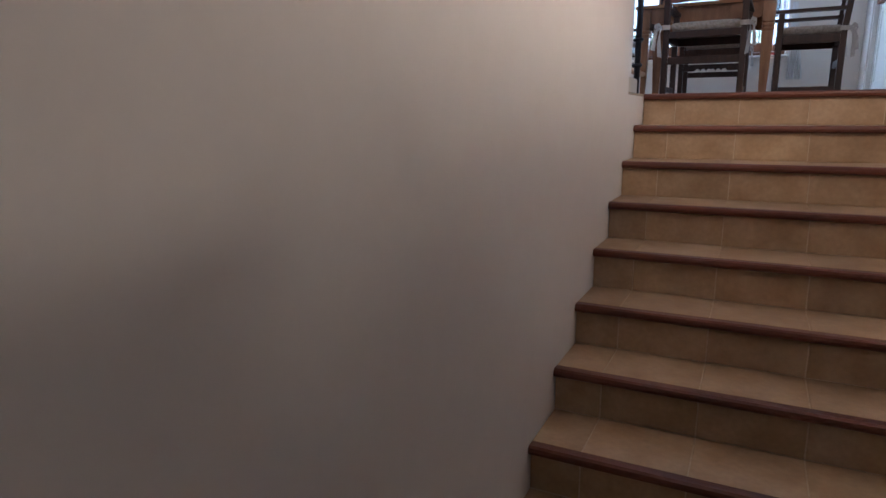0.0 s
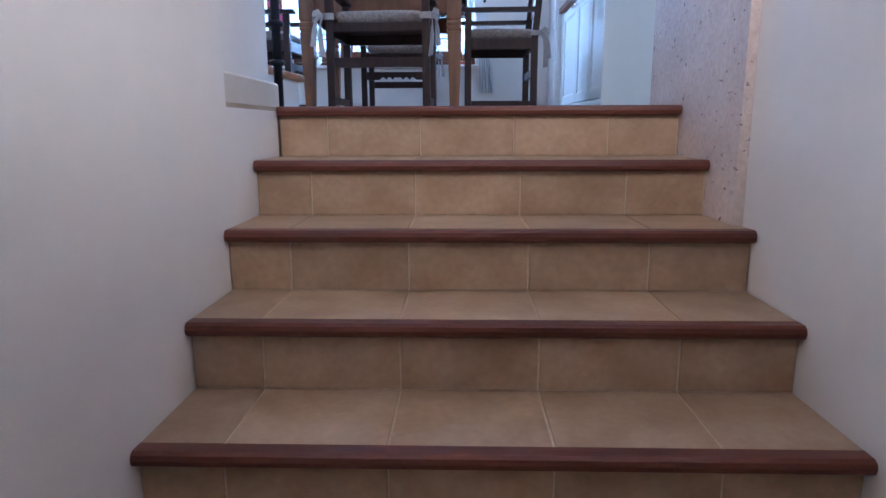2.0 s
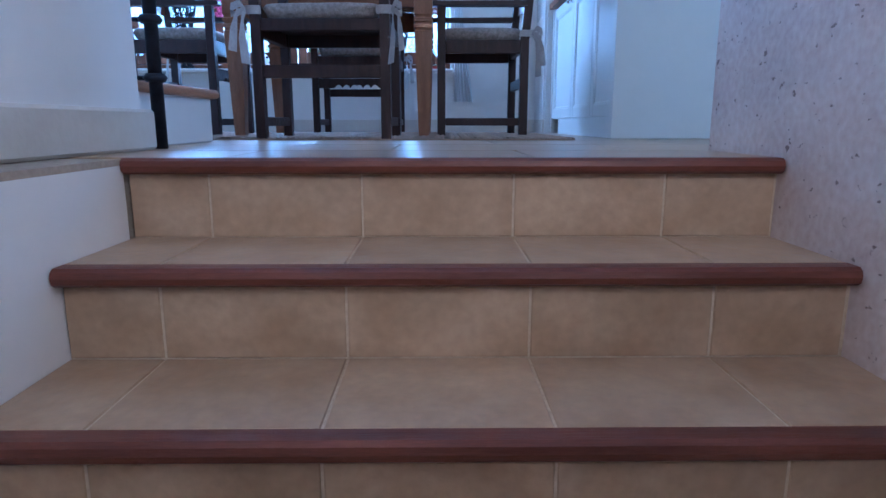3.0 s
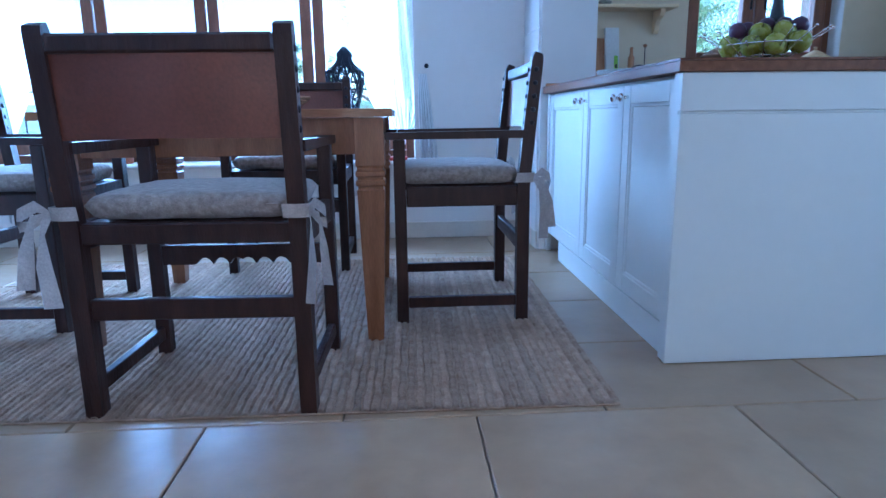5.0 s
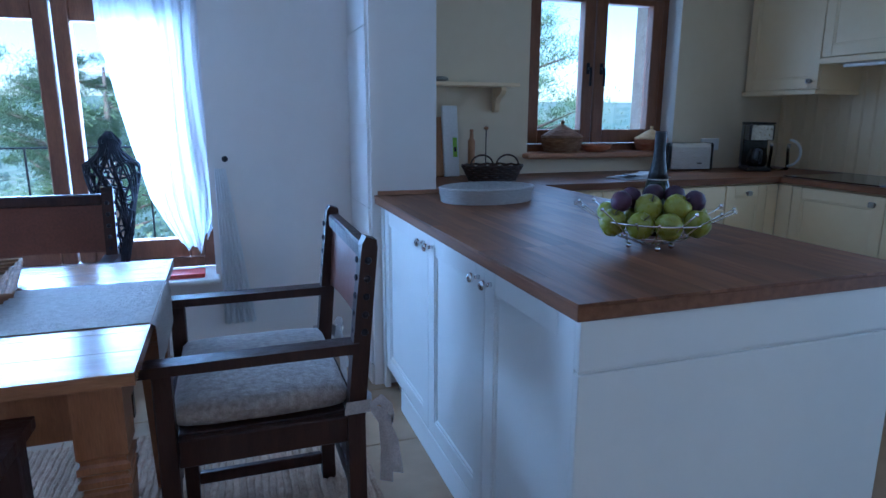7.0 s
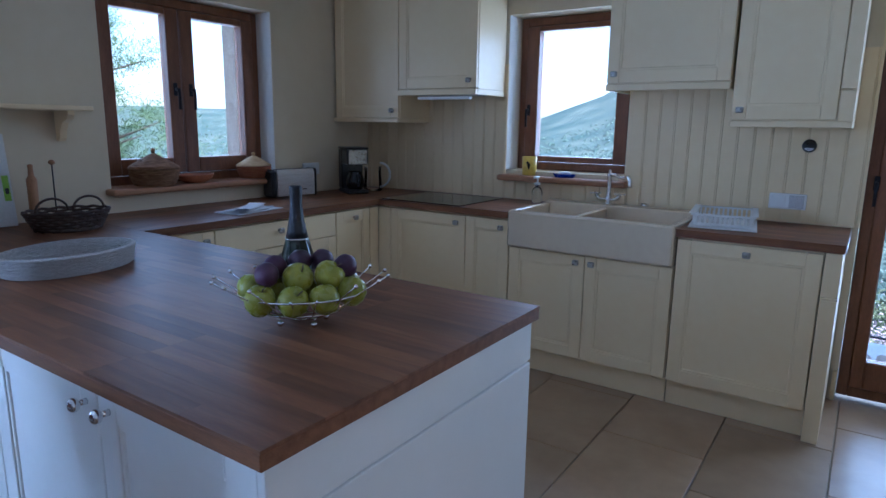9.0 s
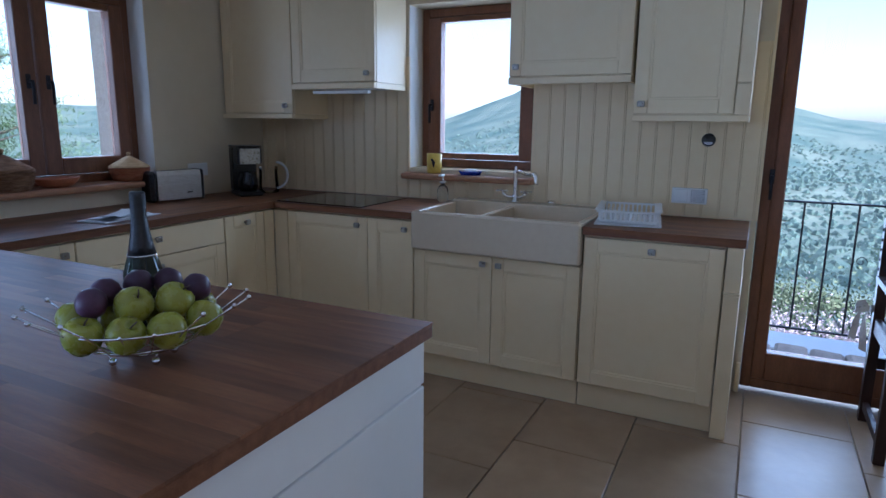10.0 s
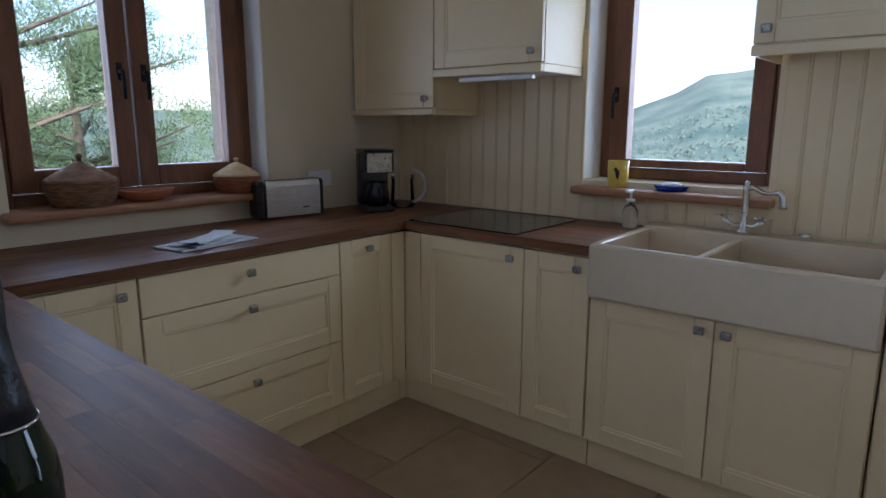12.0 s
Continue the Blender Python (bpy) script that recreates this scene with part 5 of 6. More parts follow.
def torso(x, y, z, h, rz):
    s = thing("openwork_statue", "black openwork metal bust on the window sill", "statue", x, y, z, rz, "openwork statues on the sill")
    rnd = random.Random(int(h * 1000) + 7)
    bm = bmesh.new()

    def rad(u):
        return np.interp(u, [0, .03, .06, .12, .3, .5, .68, .78, .82, .86, .92, .97, 1], [.11, .11, .03, .05, .09, .12, .165, .175, .12, .05, .07, .055, .01]) * h

    def at(u, a):
        r = float(rad(u))
        return Vector((r * math.cos(a), r * 0.5 * math.sin(a), u * h))
    for k in range(46):
        u0, a0 = rnd.random() * 0.2, rnd.random() * 6.28
        tw_ = rnd.choice((-1, 1)) * rnd.uniform(1.2, 3.2)
        tube(bm, [at(min(1, u0 + i / 16 * (1 - u0)), a0 + tw_ * i / 16) for i in range(17)], 0.0052, 5)
    for k in range(13):
        u = 0.03 + k * 0.075
        tube(bm, [at(min(1, u + 0.02 * math.sin(3 * a + k)), a) for a in (2 * math.pi * i / 18 for i in range(18))], 0.0052, 5, closed=True)
    ob = finish(bm, "openwork_statue", IRON)
    n_ = new("openwork_statue", ob)
    n_.matrix_basis = s.matrix_basis
    bpy.data.objects.remove(s)
    return tagged(n_, "black openwork metal bust on the window sill", "statue", "openwork statues on the sill")


torso(1.46, 3.90, WZ0, 0.68, 10)
torso(-0.25, 3.90, WZ0, 0.68, -10)
vs_ = thing("patterned_vase", "round white vase with dark pattern bands", "vase", 0.36, 3.88, WZ0)
bm = bmesh.new()
lathe(bm, [(0, 0), (0.035, 0), (0.062, 0.04), (0.068, 0.075), (0.055, 0.11), (0.03, 0.125), (0.034, 0.14), (0.028, 0.14), (0, 0.10)], seg=24)
part("vase_body", bm, WHITEPL, vs_)
bm = bmesh.new()
for k in range(12):
    a = 2 * math.pi * k / 12
    ball(bm, (0.064 * math.cos(a), 0.064 * math.sin(a), 0.06 + 0.018 * (k % 3)), 0.012, (1, 1, 0.8), 6, 5)
part("pattern", bm, IRON, vs_, "dark pattern spots")
cu_ = thing("patterned_mug", "white mug with a dark pattern", "mug", 1.02, 3.86, WZ0)
bm = bmesh.new()
lathe(bm, [(0, 0), (0.034, 0), (0.036, 0.09), (0.032, 0.09), (0.03, 0.008), (0, 0.008)], seg=20)
part("mug_body", bm, WHITEPL, cu_)
bm = bmesh.new()
for k in range(10):
    a = 2 * math.pi * k / 10
    ball(bm, (0.034 * math.cos(a), 0.034 * math.sin(a), 0.045 + 0.02 * (k % 2)), 0.008, (1, 1, 1), 6, 5)
part("pattern", bm, IRON, cu_, "dark pattern spots")
bk_ = thing("book", "thin red and white book on the sill", "book", 1.74, 3.80, WZ0)
boxpart("cover", (-0.09, 0.09, -0.06, 0.06, 0.0, 0.02), mat("red_cover", (0.45, 0.04, 0.03), (0.55, 0.08, 0.06), 0.5), bk_, 0.002)
pot = thing("orchid", "pink orchid in a terracotta pot", "plant", 0.10, 3.88, WZ0)
bm = bmesh.new()
lathe(bm, [(0, 0), (0.045, 0), (0.062, 0.10), (0.066, 0.10), (0.066, 0.12), (0.058, 0.12), (0.054, 0.09), (0, 0.09)], seg=20)
part("pot", bm, TERRACOTTA, pot)
bm = bmesh.new()
stem = [(0, 0, 0.09), (0.01, 0, 0.25), (-0.02, 0.01, 0.42), (-0.07, 0.0, 0.55), (-0.13, -0.01, 0.60)]
tube(bm, stem, 0.003, 6)
part("stem", bm, LEAF, pot)
for k in range(4):
    bm = bmesh.new()
    a = k * 1.6
    pr_ = None
    for i in range(7):
        u = i / 6
        cxx, cyy, czz = 0.16 * u * math.cos(a), 0.16 * u * math.sin(a), 0.10 + 0.08 * math.sin(u * 2.4)
        w_ = 0.025 * math.sin(math.pi * min(.97, u + .06))
        v0, v1 = bm.verts.new((cxx - w_ * math.sin(a), cyy + w_ * math.cos(a), czz)), bm.verts.new((cxx + w_ * math.sin(a), cyy - w_ * math.cos(a), czz))
        if pr_:
            bm.faces.new((pr_[0], v0, v1, pr_[1]))
        pr_ = (v0, v1)
    part("leaf", bm, LEAF, pot)
rnd = random.Random(9)
for k in range(9):
    bm = bmesh.new()
    c0 = Vector((-0.02 - 0.012 * k + rnd.uniform(-.03, .03), rnd.uniform(-.03, .03), 0.40 + 0.024 * k))
    for q in range(5):
        a = q * 1.257 + rnd.random()
        ball(bm, c0 + Vector((0.017 * math.cos(a), -0.005, 0.017 * math.sin(a))), 0.016, (1, 0.25, 1), 6, 5)
    part("blossom", bm, PINK, pot)

# ---- curtains ----


def curtain(name, label, cx, flip):
    """A tied-back sheer panel that puffs out below its tie; cx mirrors it about the window's middle."""
    def fx(x):
        return x if flip > 0 else 2 * cx - x
    bm = bmesh.new()
    U, V = 96, 44
    gd = []
    for j in range(V + 1):
        v = j / V
        row = []
        for i in range(U + 1):
            u = i / U
            zb = 0.60 + 0.13 * (u - 0.42) ** 2 * 3 + 0.05 * math.sin(u * 19) * u
            z = 2.32 + (zb - 2.32) * v
            left = float(np.interp(z, [0.6, 0.73, 0.86, 1.09, 1.41, 1.63, 2.32], [1.745, 1.66, 1.593, 1.545, 1.50, 1.457, 1.40]))
            right = float(np.interp(z, [0.6, 0.72, 0.85, 1.04, 1.7, 2.32], [1.85, 1.905, 1.95, 1.96, 1.963, 1.963]))
            x = left + (right - left) * u + 0.012 * math.sin(v * 9 + u * 8)
            puff = 0.07 * math.exp(-((z - 0.78) / 0.16) ** 2) * math.sin(math.pi * u)
            yy = 3.905 + 0.020 * math.sin(u * 40 + 2.2 * math.sin(v * 3.1)) + 0.010 * math.sin(u * 95 + v * 6) - puff
            row.append(bm.verts.new((fx(x), yy, z)))
        gd.append(row)
    for j in range(V):
        for i in range(U):
            bm.faces.new((gd[j][i], gd[j][i + 1], gd[j + 1][i + 1], gd[j + 1][i])).smooth = True
    c = thing(name, label, "curtain", group="sheer curtains")
    part("panel", bm, SHEER, c)
    bm = bmesh.new()
    gd = []
    for j in range(18):
        v = j / 17
        gd.append([bm.verts.new((fx(1.93 + 0.05 * v + (i / 20 - .5) * (0.05 + 0.10 * v)), 3.77 + 0.016 * math.sin(i * 1.7) * (.3 + v), 1.0 - 0.76 * v)) for i in range(21)])
    for p, q in zip(gd, gd[1:]):
        for i in range(20):
            bm.faces.new((p[i], p[i + 1], q[i + 1], q[i])).smooth = True
    part("tail", bm, SHEER, c)
    bm = bmesh.new()
    tube(bm, [(fx(1.955), 3.80, 1.045), (fx(1.955), 3.755, 1.045)], 0.006, 8)
    ball(bm, (fx(1.955), 3.75, 1.045), 0.014)
    part("tieback_hook", bm, IRON, c)
    return c


curtain("curtain", "sheer white curtain tied back beside the pier", 0.58, 1)
curtain("curtain", "sheer white curtain tied back at the far side of the window", 0.58, -1)
rod = thing("curtain_rod", "black iron curtain rod", "curtain rod", 0.58, 3.75, 2.34)
bm = bmesh.new()
tube(bm, [(-1.65, 0, 0), (1.62, 0, 0)], 0.011, 10)
part("rod", bm, IRON, rod)
for x in (-1.55, 0, 1.5):
    bm = bmesh.new()
    tube(bm, [(x, 0, 0), (x, 0.049, 0)], 0.008, 8)
    part("bracket", bm, IRON, rod)

# ---- stair lamps, added out of view ----
LG = bpy.data.materials.new("lamp_glass")
LG.use_nodes = True
LG.node_tree.nodes["Principled BSDF"].inputs["Emission Color"].default_value = (1, 0.80, 0.58, 1)
LG.node_tree.nodes["Principled BSDF"].inputs["Emission Strength"].default_value = 3.0


# Added unseen lamp; its opaque bowl cuts the light low on the walls.
def sconce(x, y, z, side, power):
    la = thing("wall_lamp", "plaster bowl wall lamp added out of view to light the stairs", "lamp", x, y, z)
    bm = bmesh.new()
    lathe(bm, [(0, -0.17), (0.05, -0.16), (0.09, -0.11), (0.102, -0.075), (0.098, -0.075), (0.085, -0.11), (0.045, -0.15), (0, -0.158)], (side * 0.105, 0, 0), 28)
    bbox(bm, -0.001 if side > 0 else -0.02, 0.02 if side > 0 else 0.001, -0.04, 0.04, -0.15, -0.05, 0.003)
    part("bowl", bm, PLASTER, la)
    bm = bmesh.new()
    ball(bm, (side * 0.105, 0, 0), 0.025, u=14, v=10)
    sh = part("bulb", bm, LG, la)
    sh.visible_shadow = False
    pl = new("stair_bulb", bpy.data.lights.new("stair_bulb", "POINT"))
    pl.data.energy, pl.data.color, pl.data.shadow_soft_size = power, (1.0, 0.76, 0.54), 0.02
    pl.matrix_world = pose(x + side * 0.105, y, z)


# Assumed lamp opposite, added to brighten the left stair wall.
sconce(XR - 0.002, -1.85, 0.98, -1, 9.5)
# Unseen lamp added above the warm glow on the left wall.
sconce(XL + 0.002, -1.98, 0.62, 1, 2.6)

# ---- outside ----
bm = bmesh.new()
NR, NA = 84, 320
AZ = (-180, -40, -12, -8, -5, -2, 5, 12, 18, 20, 23.3, 26.8, 32, 50, 100, 140, 180)
EL = (0.5, 0.5, 0.3, 0.5, 0.8, 1.7, 3.0, 4.9, 4.3, 3.0, 1.7, 0.3, -0.1, 1.2, 1.5, 1.0, 0.5)
HZ = {}
gd = []
for i in range(NR):
    r = 3.0 * (1.084 ** i)
    row = []
    for k in range(NA):
        a = 2 * math.pi * k / NA
        x, y = 2.0 + r * math.cos(a), 1.5 + r * math.sin(a)
        base = np.interp(r, [0, 5, 8, 14, 40, 120, 300, 650, 1500, 3000], [-0.5, -0.5, -1.1, -2.2, -8, -24, -30, -17, -45, -95])
        amp = np.interp(r, [0, 8, 30, 200, 700, 2000], [0, 0.05, 0.5, 6, 12, 14])
        z = base + amp * (noise.noise((x * 0.0045, y * 0.0045, 0.3)) * 1.2 + 0.35 * noise.noise((x * .018, y * .018, 2)) + 0.12 * noise.noise((x * .09, y * .09, 4)))
        if r > 120:
            crest = 1.3 + 600 * math.tan(math.radians(float(np.interp(math.degrees(math.atan2(y - 1.5, x - 2)), AZ, EL))))
            u = min(1, (r - 120) / 480)
            fold = 5 * noise.noise((x * .011, y * .011, 7)) + 2.2 * noise.noise((x * .04, y * .04, 5))
            z = -24 + (crest + 24) * u ** 1.35 + fold * (1 - 0.75 * u) * min(1, u * 5) + 0.7 * noise.noise((x * .09, y * .09, 4))
            if r > 600:
                z -= (r - 600) * 0.06
        HZ[(i, k)] = (x, y, z)
        if x < 6.6 and y < 5.2 and r < 13:
            z = min(z, -2.4)
        row.append(bm.verts.new((x, y, z)))
    gd.append(row)
for p, q in zip(gd, gd[1:]):
    for k in range(NA):
        bm.faces.new((p[k], p[(k + 1) % NA], q[(k + 1) % NA], q[k])).smooth = True
c0 = bm.verts.new((2, 1.5, -2.2))
for k in range(NA):
    bm.faces.new((gd[0][(k + 1) % NA], gd[0][k], c0))
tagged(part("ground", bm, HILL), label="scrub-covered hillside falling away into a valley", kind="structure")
setting("terrace", "pale paved balcony outside the glass door", boxes((6.005, 6.44, -2.5, 3.6, -0.9, -0.06), (-3.2, 5.9, 4.485, 6.1, -0.9, -0.12)), PAVING)
wall = tagged(new("terrace_wall"), "low rubble edge of the terrace", "wall", kind="structure")
boxpart("wall_core", (6.442, 6.66, -2.5, 3.6, -0.9, -0.10), GROUT, wall)
rnd = random.Random(11)
y = -2.4
while y < 3.5:
    w = rnd.choice((0.10, 0.14, 0.2))
    piece("wall_stone", 0.2, w - 0.015, 0.09, RUBBLE, wall, 6.55, y + w / 2, -0.07 + rnd.choice((0, .01, .02)), rnd.uniform(-3, 3), rnd.uniform(-3, 3), rnd.uniform(-5, 5), bev=0.02)
    y += w
setting("pavement", "white concrete ledge under the terrace rail", boxes((6.665, 7.05, -2.5, 3.6, -0.9, -0.05), bev=0.01), WHITEPAINT)
QUOIN = mat("quoin_stone", (0.60, 0.47, 0.34), (0.74, 0.62, 0.48), 0.85, 8, 0.6, 40, bumpdist=0.01)
setting("wall_north", "rough sandstone outer jamb of the kitchen window", boxes((KX1 + 0.001, KX1 + 0.25, 4.482, 4.62, 0.2, 2.5), bev=0.01), QUOIN)
setting("wall_east", "rough sandstone outer jamb of the sink window", boxes((6.002, 6.14, EY1 - 0.02, EY1 + 0.25, 0.2, 2.5), bev=0.01), QUOIN)


def railing(label, x, y, z, rz, length, h, gap, scroll=True):
    r = thing("terrace_railing", label, "railing", x, y, z, rz)
    part("top_bar", boxes((0, length, -0.018, 0.018, h, h + 0.012), bev=0.002), IRON, r)
    part("bottom_bar", boxes((0, length, -0.012, 0.012, 0.08, 0.092), bev=0.002), IRON, r)
    n = int(length / gap)
    for i in range(n + 1):
        bm = bmesh.new()
        xx = i * gap
        bbox(bm, xx - .006, xx + .006, -.006, .006, 0 if i % 8 == 0 else 0.093, h, 0)
        part("baluster", bm, IRON, r)
    if scroll:
        for i in range(0, n, 4):
            bm = bmesh.new()
            for s, zz in ((1, .62), (1, .3)):
                tube(bm, [(i * gap + 0.045 + (0.035 * (1 - q / 16)) * math.cos(q * .6), 0, zz * h + (0.035 * (1 - q / 16)) * math.sin(q * .6)) for q in range(13)], 0.003, 5)
            part("scroll", bm, IRON, r)
    return r


railing("black iron terrace railing with small scrolls", 6.88, 3.4, -0.05, -90, 5.6, 0.93, 0.15)
railing("black iron balcony railing outside the dining window", -3.0, 5.9, -0.12, 0, 8.8, 1.12, 0.20, False)


def tree(x, y, z, h, r, seed, clumps=70):
    rnd = random.Random(seed)
    t = thing("pine_tree", "pine tree with an uneven open crown", "tree", x, y, z, rnd.uniform(0, 360), "pines outside the windows")
    bm = bmesh.new()
    lean = rnd.uniform(-.06, .06)
    tube(bm, [(lean * h * u * u, 0, h * u * 0.9) for u in (0, .2, .4, .6, .8, 1)], [0.16, .14, .12, .09, .06, .02], 10)
    ends = []
    for k in range(22):
        u = rnd.uniform(0.25, 0.95)
        a = rnd.uniform(0, 6.28)
        ln = r * (1.15 - 0.55 * abs(u - .55) * 2) * rnd.uniform(.6, 1)
        p0 = Vector((lean * h * u * u, 0, h * u * .9))
        p1 = p0 + Vector((math.cos(a) * ln * .5, math.sin(a) * ln * .5, ln * .12))
        p2 = p0 + Vector((math.cos(a) * ln, math.sin(a) * ln, ln * .30))
        tube(bm, [p0, p1, p2], [0.05, .03, .008], 6)
        ends += [p1, p2, (p1 + p2) / 2 + Vector((0, 0, .1)), p0 + (p1 - p0) * .7]
    part("trunk", bm, BARK, t)
    verts, faces = [], []
    for p in ends[:clumps] + [p + Vector((rnd.uniform(-.4, .4), rnd.uniform(-.4, .4), rnd.uniform(0, .5))) for p in ends]:
        cr = rnd.uniform(.22, .5) * r / 2.2
        for _ in range(230):
            d = Vector((rnd.gauss(0, 1), rnd.gauss(0, 1), rnd.gauss(0, .6)))
            q = p + d * cr * .5
            o = Vector((rnd.gauss(0, 1), rnd.gauss(0, 1), rnd.gauss(.3, 1))).normalized()
            s = o.orthogonal().normalized() * 0.006
            i = len(verts)
            ln = rnd.uniform(.06, .12)
            verts += [q - s, q + s, q + o * ln]
            faces.append((i, i + 1, i + 2))
    me = bpy.data.meshes.new("crown")
    me.from_pydata([tuple(v) for v in verts], [], faces)
    me.materials.append(NEEDLES)
    part("crown", me, None, t)
    return t


tree(2.2, 10.6, -2.6, 6.4, 2.3, 1)
tree(4.6, 10.2, -2.4, 6.5, 2.2, 2)
tree(6.6, 11.5, -2.8, 6.0, 2.0, 3)
tree(-2.6, 15.5, -5.0, 5.0, 2.2, 4)
tree(-0.6, 19.0, -6.0, 5.4, 2.4, 5)
tree(4.8, 22.0, -6.5, 7.2, 2.6, 6)
tree(8.4, 17.0, -5.0, 6.0, 2.3, 7)
tree(13.2, -1.85, -2.1, 2.7, 1.0, 8)
tree(-1.3, 15.2, -2.6, 5.3, 1.6, 9)
tree(-0.1, 13.9, -2.5, 5.1, 1.2, 10)


def bushes(name, label, spots, material, leaf, per, seed):
    rnd = random.Random(seed)
    verts, faces = [], []
    for x, y, z, r in spots:
        for _ in range(per):
            d = Vector((rnd.gauss(0, .5), rnd.gauss(0, .5), abs(rnd.gauss(0, .45))))
            q = Vector((x, y, z)) + d * r
            o = Vector((rnd.gauss(0, 1), rnd.gauss(0, 1), rnd.gauss(.5, 1))).normalized()
            s = o.orthogonal().normalized() * leaf * .35
            i = len(verts)
            verts += [q - s, q + s, q + o * leaf + s * .6, q + o * leaf - s * .6]
            faces.append((i, i + 1, i + 2, i + 3))
    me = bpy.data.meshes.new(name)
    me.from_pydata([tuple(v) for v in verts], [], faces)
    me.materials.append(material)
    return part(name, me, None, None, label, "stuff")


rnd = random.Random(21)


def gz(x, y):
    r = math.hypot(x - 2.0, y - 1.5)
    return float(np.interp(r, [0, 5, 8, 14, 40, 120], [-0.5, -0.5, -1.1, -2.2, -8, -24]))


sp = [(x, y, gz(x, y) - .1, rnd.uniform(.35, .9)) for x, y in ((rnd.uniform(7.8, 30), rnd.uniform(-8, 12)) for _ in range(300))]
bushes("shrubs", "grey-green shrubs on the slope", sp, SHRUB, 0.045, 300, 1)
sp = [(x, y, gz(x, y) - .05, rnd.uniform(.3, .6)) for x, y in ((rnd.uniform(7.3, 11), rnd.uniform(-4, 5)) for _ in range(60))]
bushes("heather", "pale pink flowering heather below the terrace", sp, HEATHER, 0.02, 800, 2)
sp = [(x, y, gz(x, y) - .1, rnd.uniform(.5, 1.3)) for x, y in ((rnd.uniform(-12, 14), rnd.uniform(9, 34)) for _ in range(240))]
bushes("shrubs", "green shrubs below the dining window", sp, SHRUB, 0.09, 220, 3)

# far scrub on the hills: one mesh of small uneven clumps
rnd = random.Random(33)
verts, faces = [], []
keys = [k for k in HZ if 40 <= k[0] <= 60 and (k[1] < 135 or k[1] > 277)]
for _ in range(34000):
    i, k = rnd.choice(keys)
    a, b = HZ[(i, k)], HZ.get((i + 1, k), HZ[(i, k)])
    c = HZ.get((i, (k + 1) % NA), HZ[(i, k)])
    u, v = rnd.random(), rnd.random()
    p = [a[q] + (b[q] - a[q]) * u + (c[q] - a[q]) * v for q in range(3)]
    r = rnd.uniform(.3, 0.95) * (1 + i / 70)
    n = len(verts)
    verts += [(p[0] + dx * r * rnd.uniform(.6, 1.2), p[1] + dy * r * rnd.uniform(.6, 1.2), p[2] + dz * r * rnd.uniform(.6, 1.1)) for dx, dy, dz in ((1, 0, 0), (0, 1, 0), (-1, 0, 0), (0, -1, 0), (.5, .3, .8), (-.5, -.2, .7))]
    faces += [(n, n + 1, n + 4), (n + 1, n + 2, n + 5), (n + 2, n + 3, n + 5), (n + 3, n, n + 4), (n + 1, n + 5, n + 4), (n + 3, n + 4, n + 5)]
me = bpy.data.meshes.new("hill_scrub")
me.from_pydata(verts, [], faces)
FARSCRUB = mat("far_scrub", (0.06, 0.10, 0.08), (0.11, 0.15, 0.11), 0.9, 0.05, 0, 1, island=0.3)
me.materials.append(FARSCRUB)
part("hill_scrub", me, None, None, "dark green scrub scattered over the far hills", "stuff")

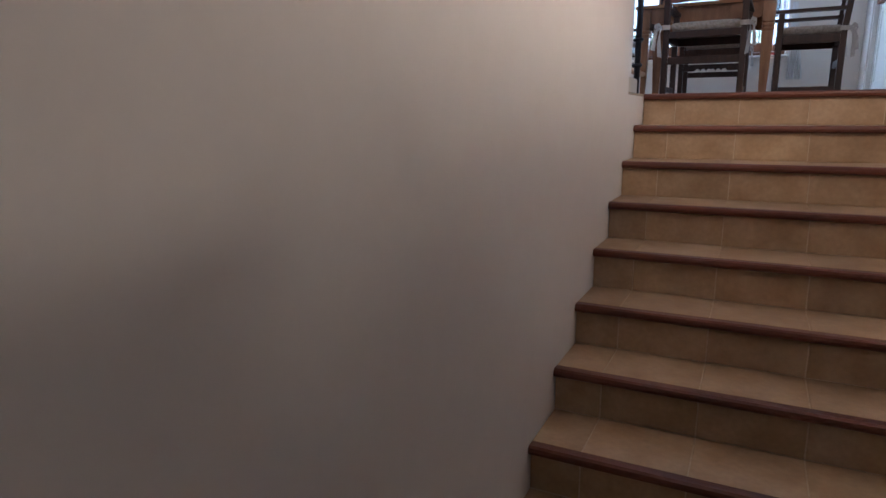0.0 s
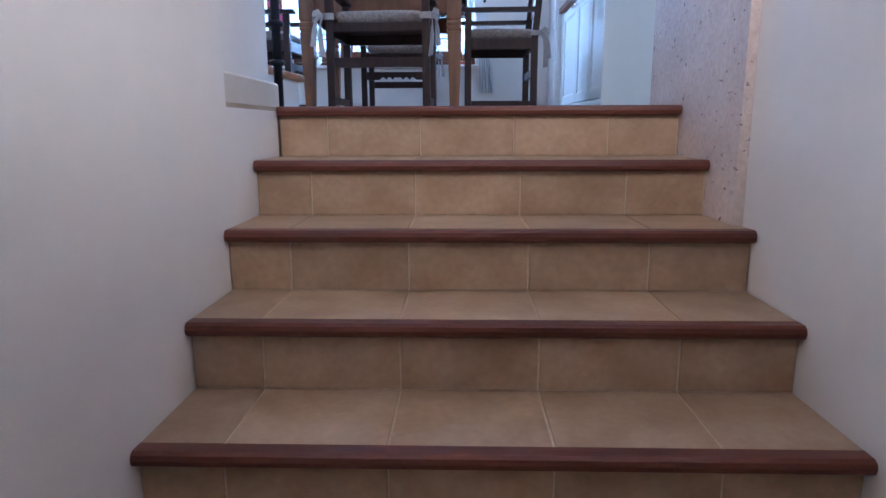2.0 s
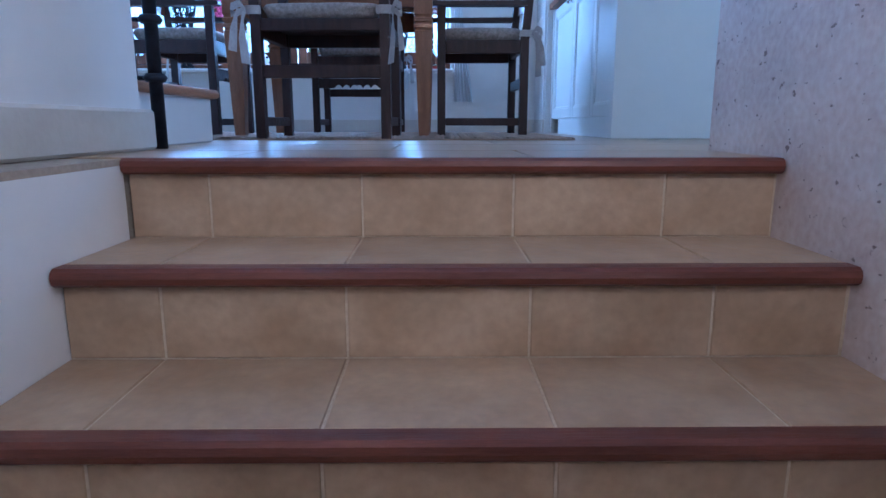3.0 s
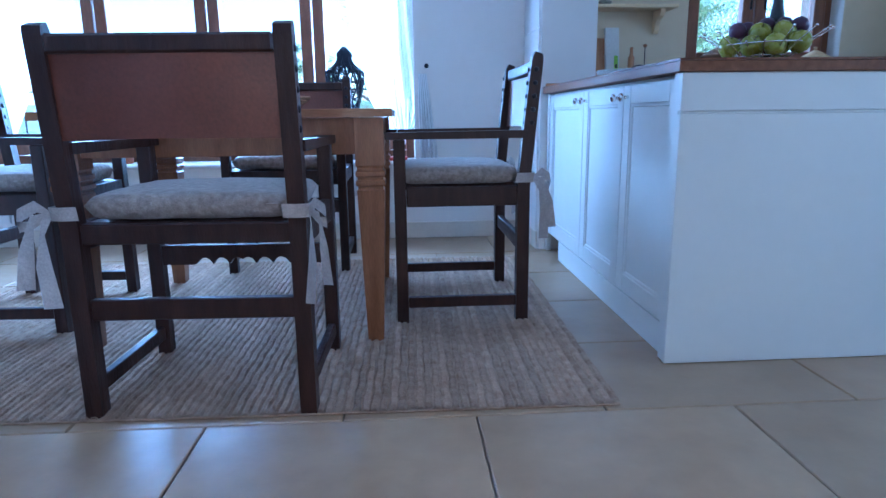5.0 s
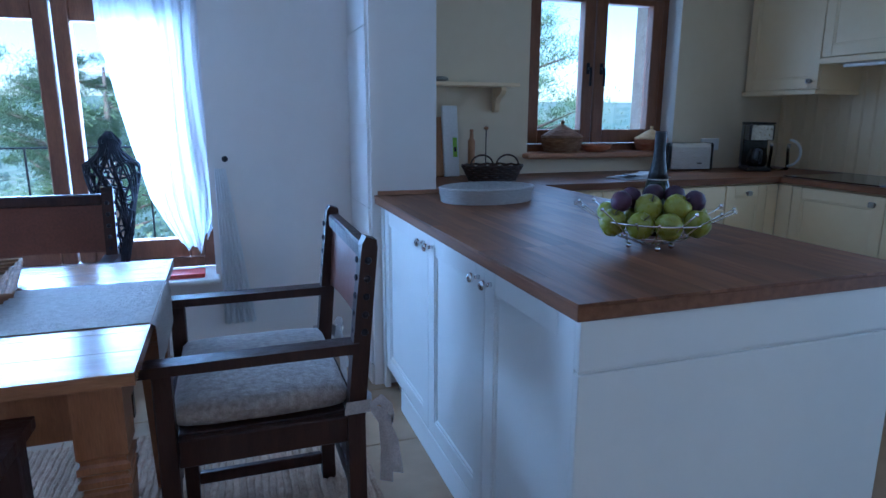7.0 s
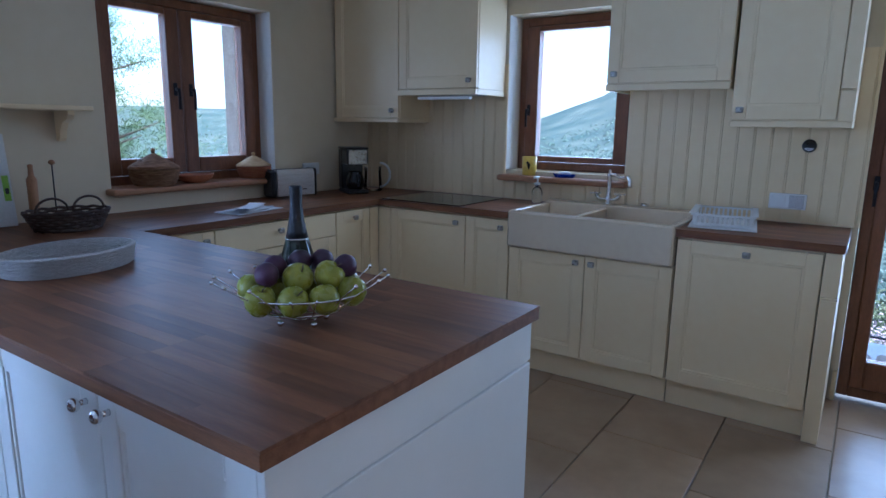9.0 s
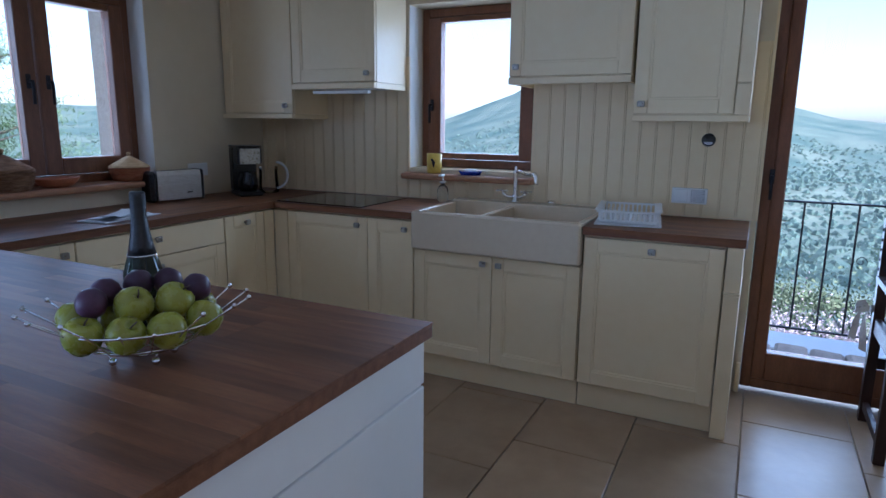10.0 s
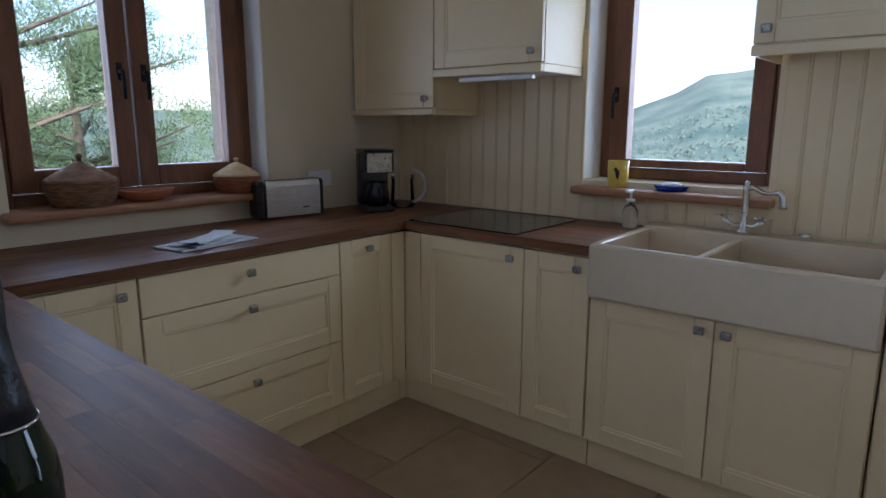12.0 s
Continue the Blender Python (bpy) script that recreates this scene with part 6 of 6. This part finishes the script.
# braids of the rug
rnd = random.Random(8)
verts, faces = [], []
nb, bw = 100, 2.37 / 100
for r_ in range(nb):
    x0 = -1.185 + r_ * bw
    y0, n0, cnt = -0.878 + rnd.uniform(-.006, .006), len(verts), 96
    for i in range(cnt + 1):
        yy = y0 + i * 1.756 / cnt
        h = 0.0110 + 0.0014 * math.sin(i * 1.55 + r_ * 1.1) + rnd.uniform(-.0006, .0006)
        sx = 0.0018 * math.sin(i * 0.78 + r_)
        verts += [(x0 + sx, yy, 0.005), (x0 + bw * .28 + sx, yy, h), (x0 + bw * .72 + sx, yy + .004, h), (x0 + bw * .97 + sx, yy, 0.005)]
    for i in range(cnt):
        a = n0 + 4 * i
        for q in range(3):
            faces.append((a + q, a + q + 1, a + q + 5, a + q + 4))
me = bpy.data.meshes.new("braids")
me.from_pydata(verts, [], faces)
me.materials.append(JUTE)
tagged(part("braids", me, None, rug), kind="stuff")

# ---- small pieces of the stairs and the floors ----
for k in range(9):
    xs = list(JX)
    if k < 2:
        xs[-1] = 2.508
    for a, b in zip(xs, xs[1:]):
        w = round(b - a, 3)
        if k > 0:
            piece("tread_tile", w - 0.0045, 0.269, 0.012, STAIR, stairs, (a + b) / 2, -T * k + 0.046 + 0.134, -R * k - 0.006, bev=0.002)
        piece("riser_tile", w - 0.0045, R - 0.0352, 0.012, STAIR, stairs, (a + b) / 2, -T * k + 0.0412, -R * k - 0.0345 - (R - 0.0352) / 2, 90, 0, 0, bev=0.002)
FT = 0.014


def paving(x0, x1, y0, y1, rows, px, offs, skip=()):
    """Running-bond stone tiles cut to a rectangle. rows: row joints."""
    for r, (a, b) in enumerate(zip(rows, rows[1:])):
        lo, hi = max(a, y0), min(b, y1)
        if hi - lo < 0.02:
            continue
        x = offs[r % 2] + px * math.floor((x0 - offs[r % 2]) / px)
        while x < x1:
            l, h = max(x, x0), min(x + px, x1)
            if h - l > 0.02 and not any(l >= s[0] and h <= s[1] and lo >= s[2] and hi <= s[3] for s in skip):
                piece("floor_tile", h - l - 0.0045, hi - lo - 0.0045, FT, FLOOR, floor, (l + h) / 2, (lo + hi) / 2, -FT / 2 - 0.0005, bev=0.003)
            x += px


rows_a = [0.049, 0.40, 0.885, 1.37] + [1.37 + 0.485 * k for k in range(1, 6)]
paving(-2.4, 3.6, 0.049, 3.785, rows_a, 0.68, (1.295, 1.635))
rows_b = [-0.45 + 0.0, 0.05, 0.50, 0.95, 1.395, 1.84, 2.288, 2.73, 3.18, 3.62]
paving(3.6, 5.68, -0.45, 3.62, rows_b, 0.67, (4.65, 5.05))
paving(2.955, 3.6, -0.45, 0.049, [-0.45, 0.049], 0.67, (1.274, 1.609))
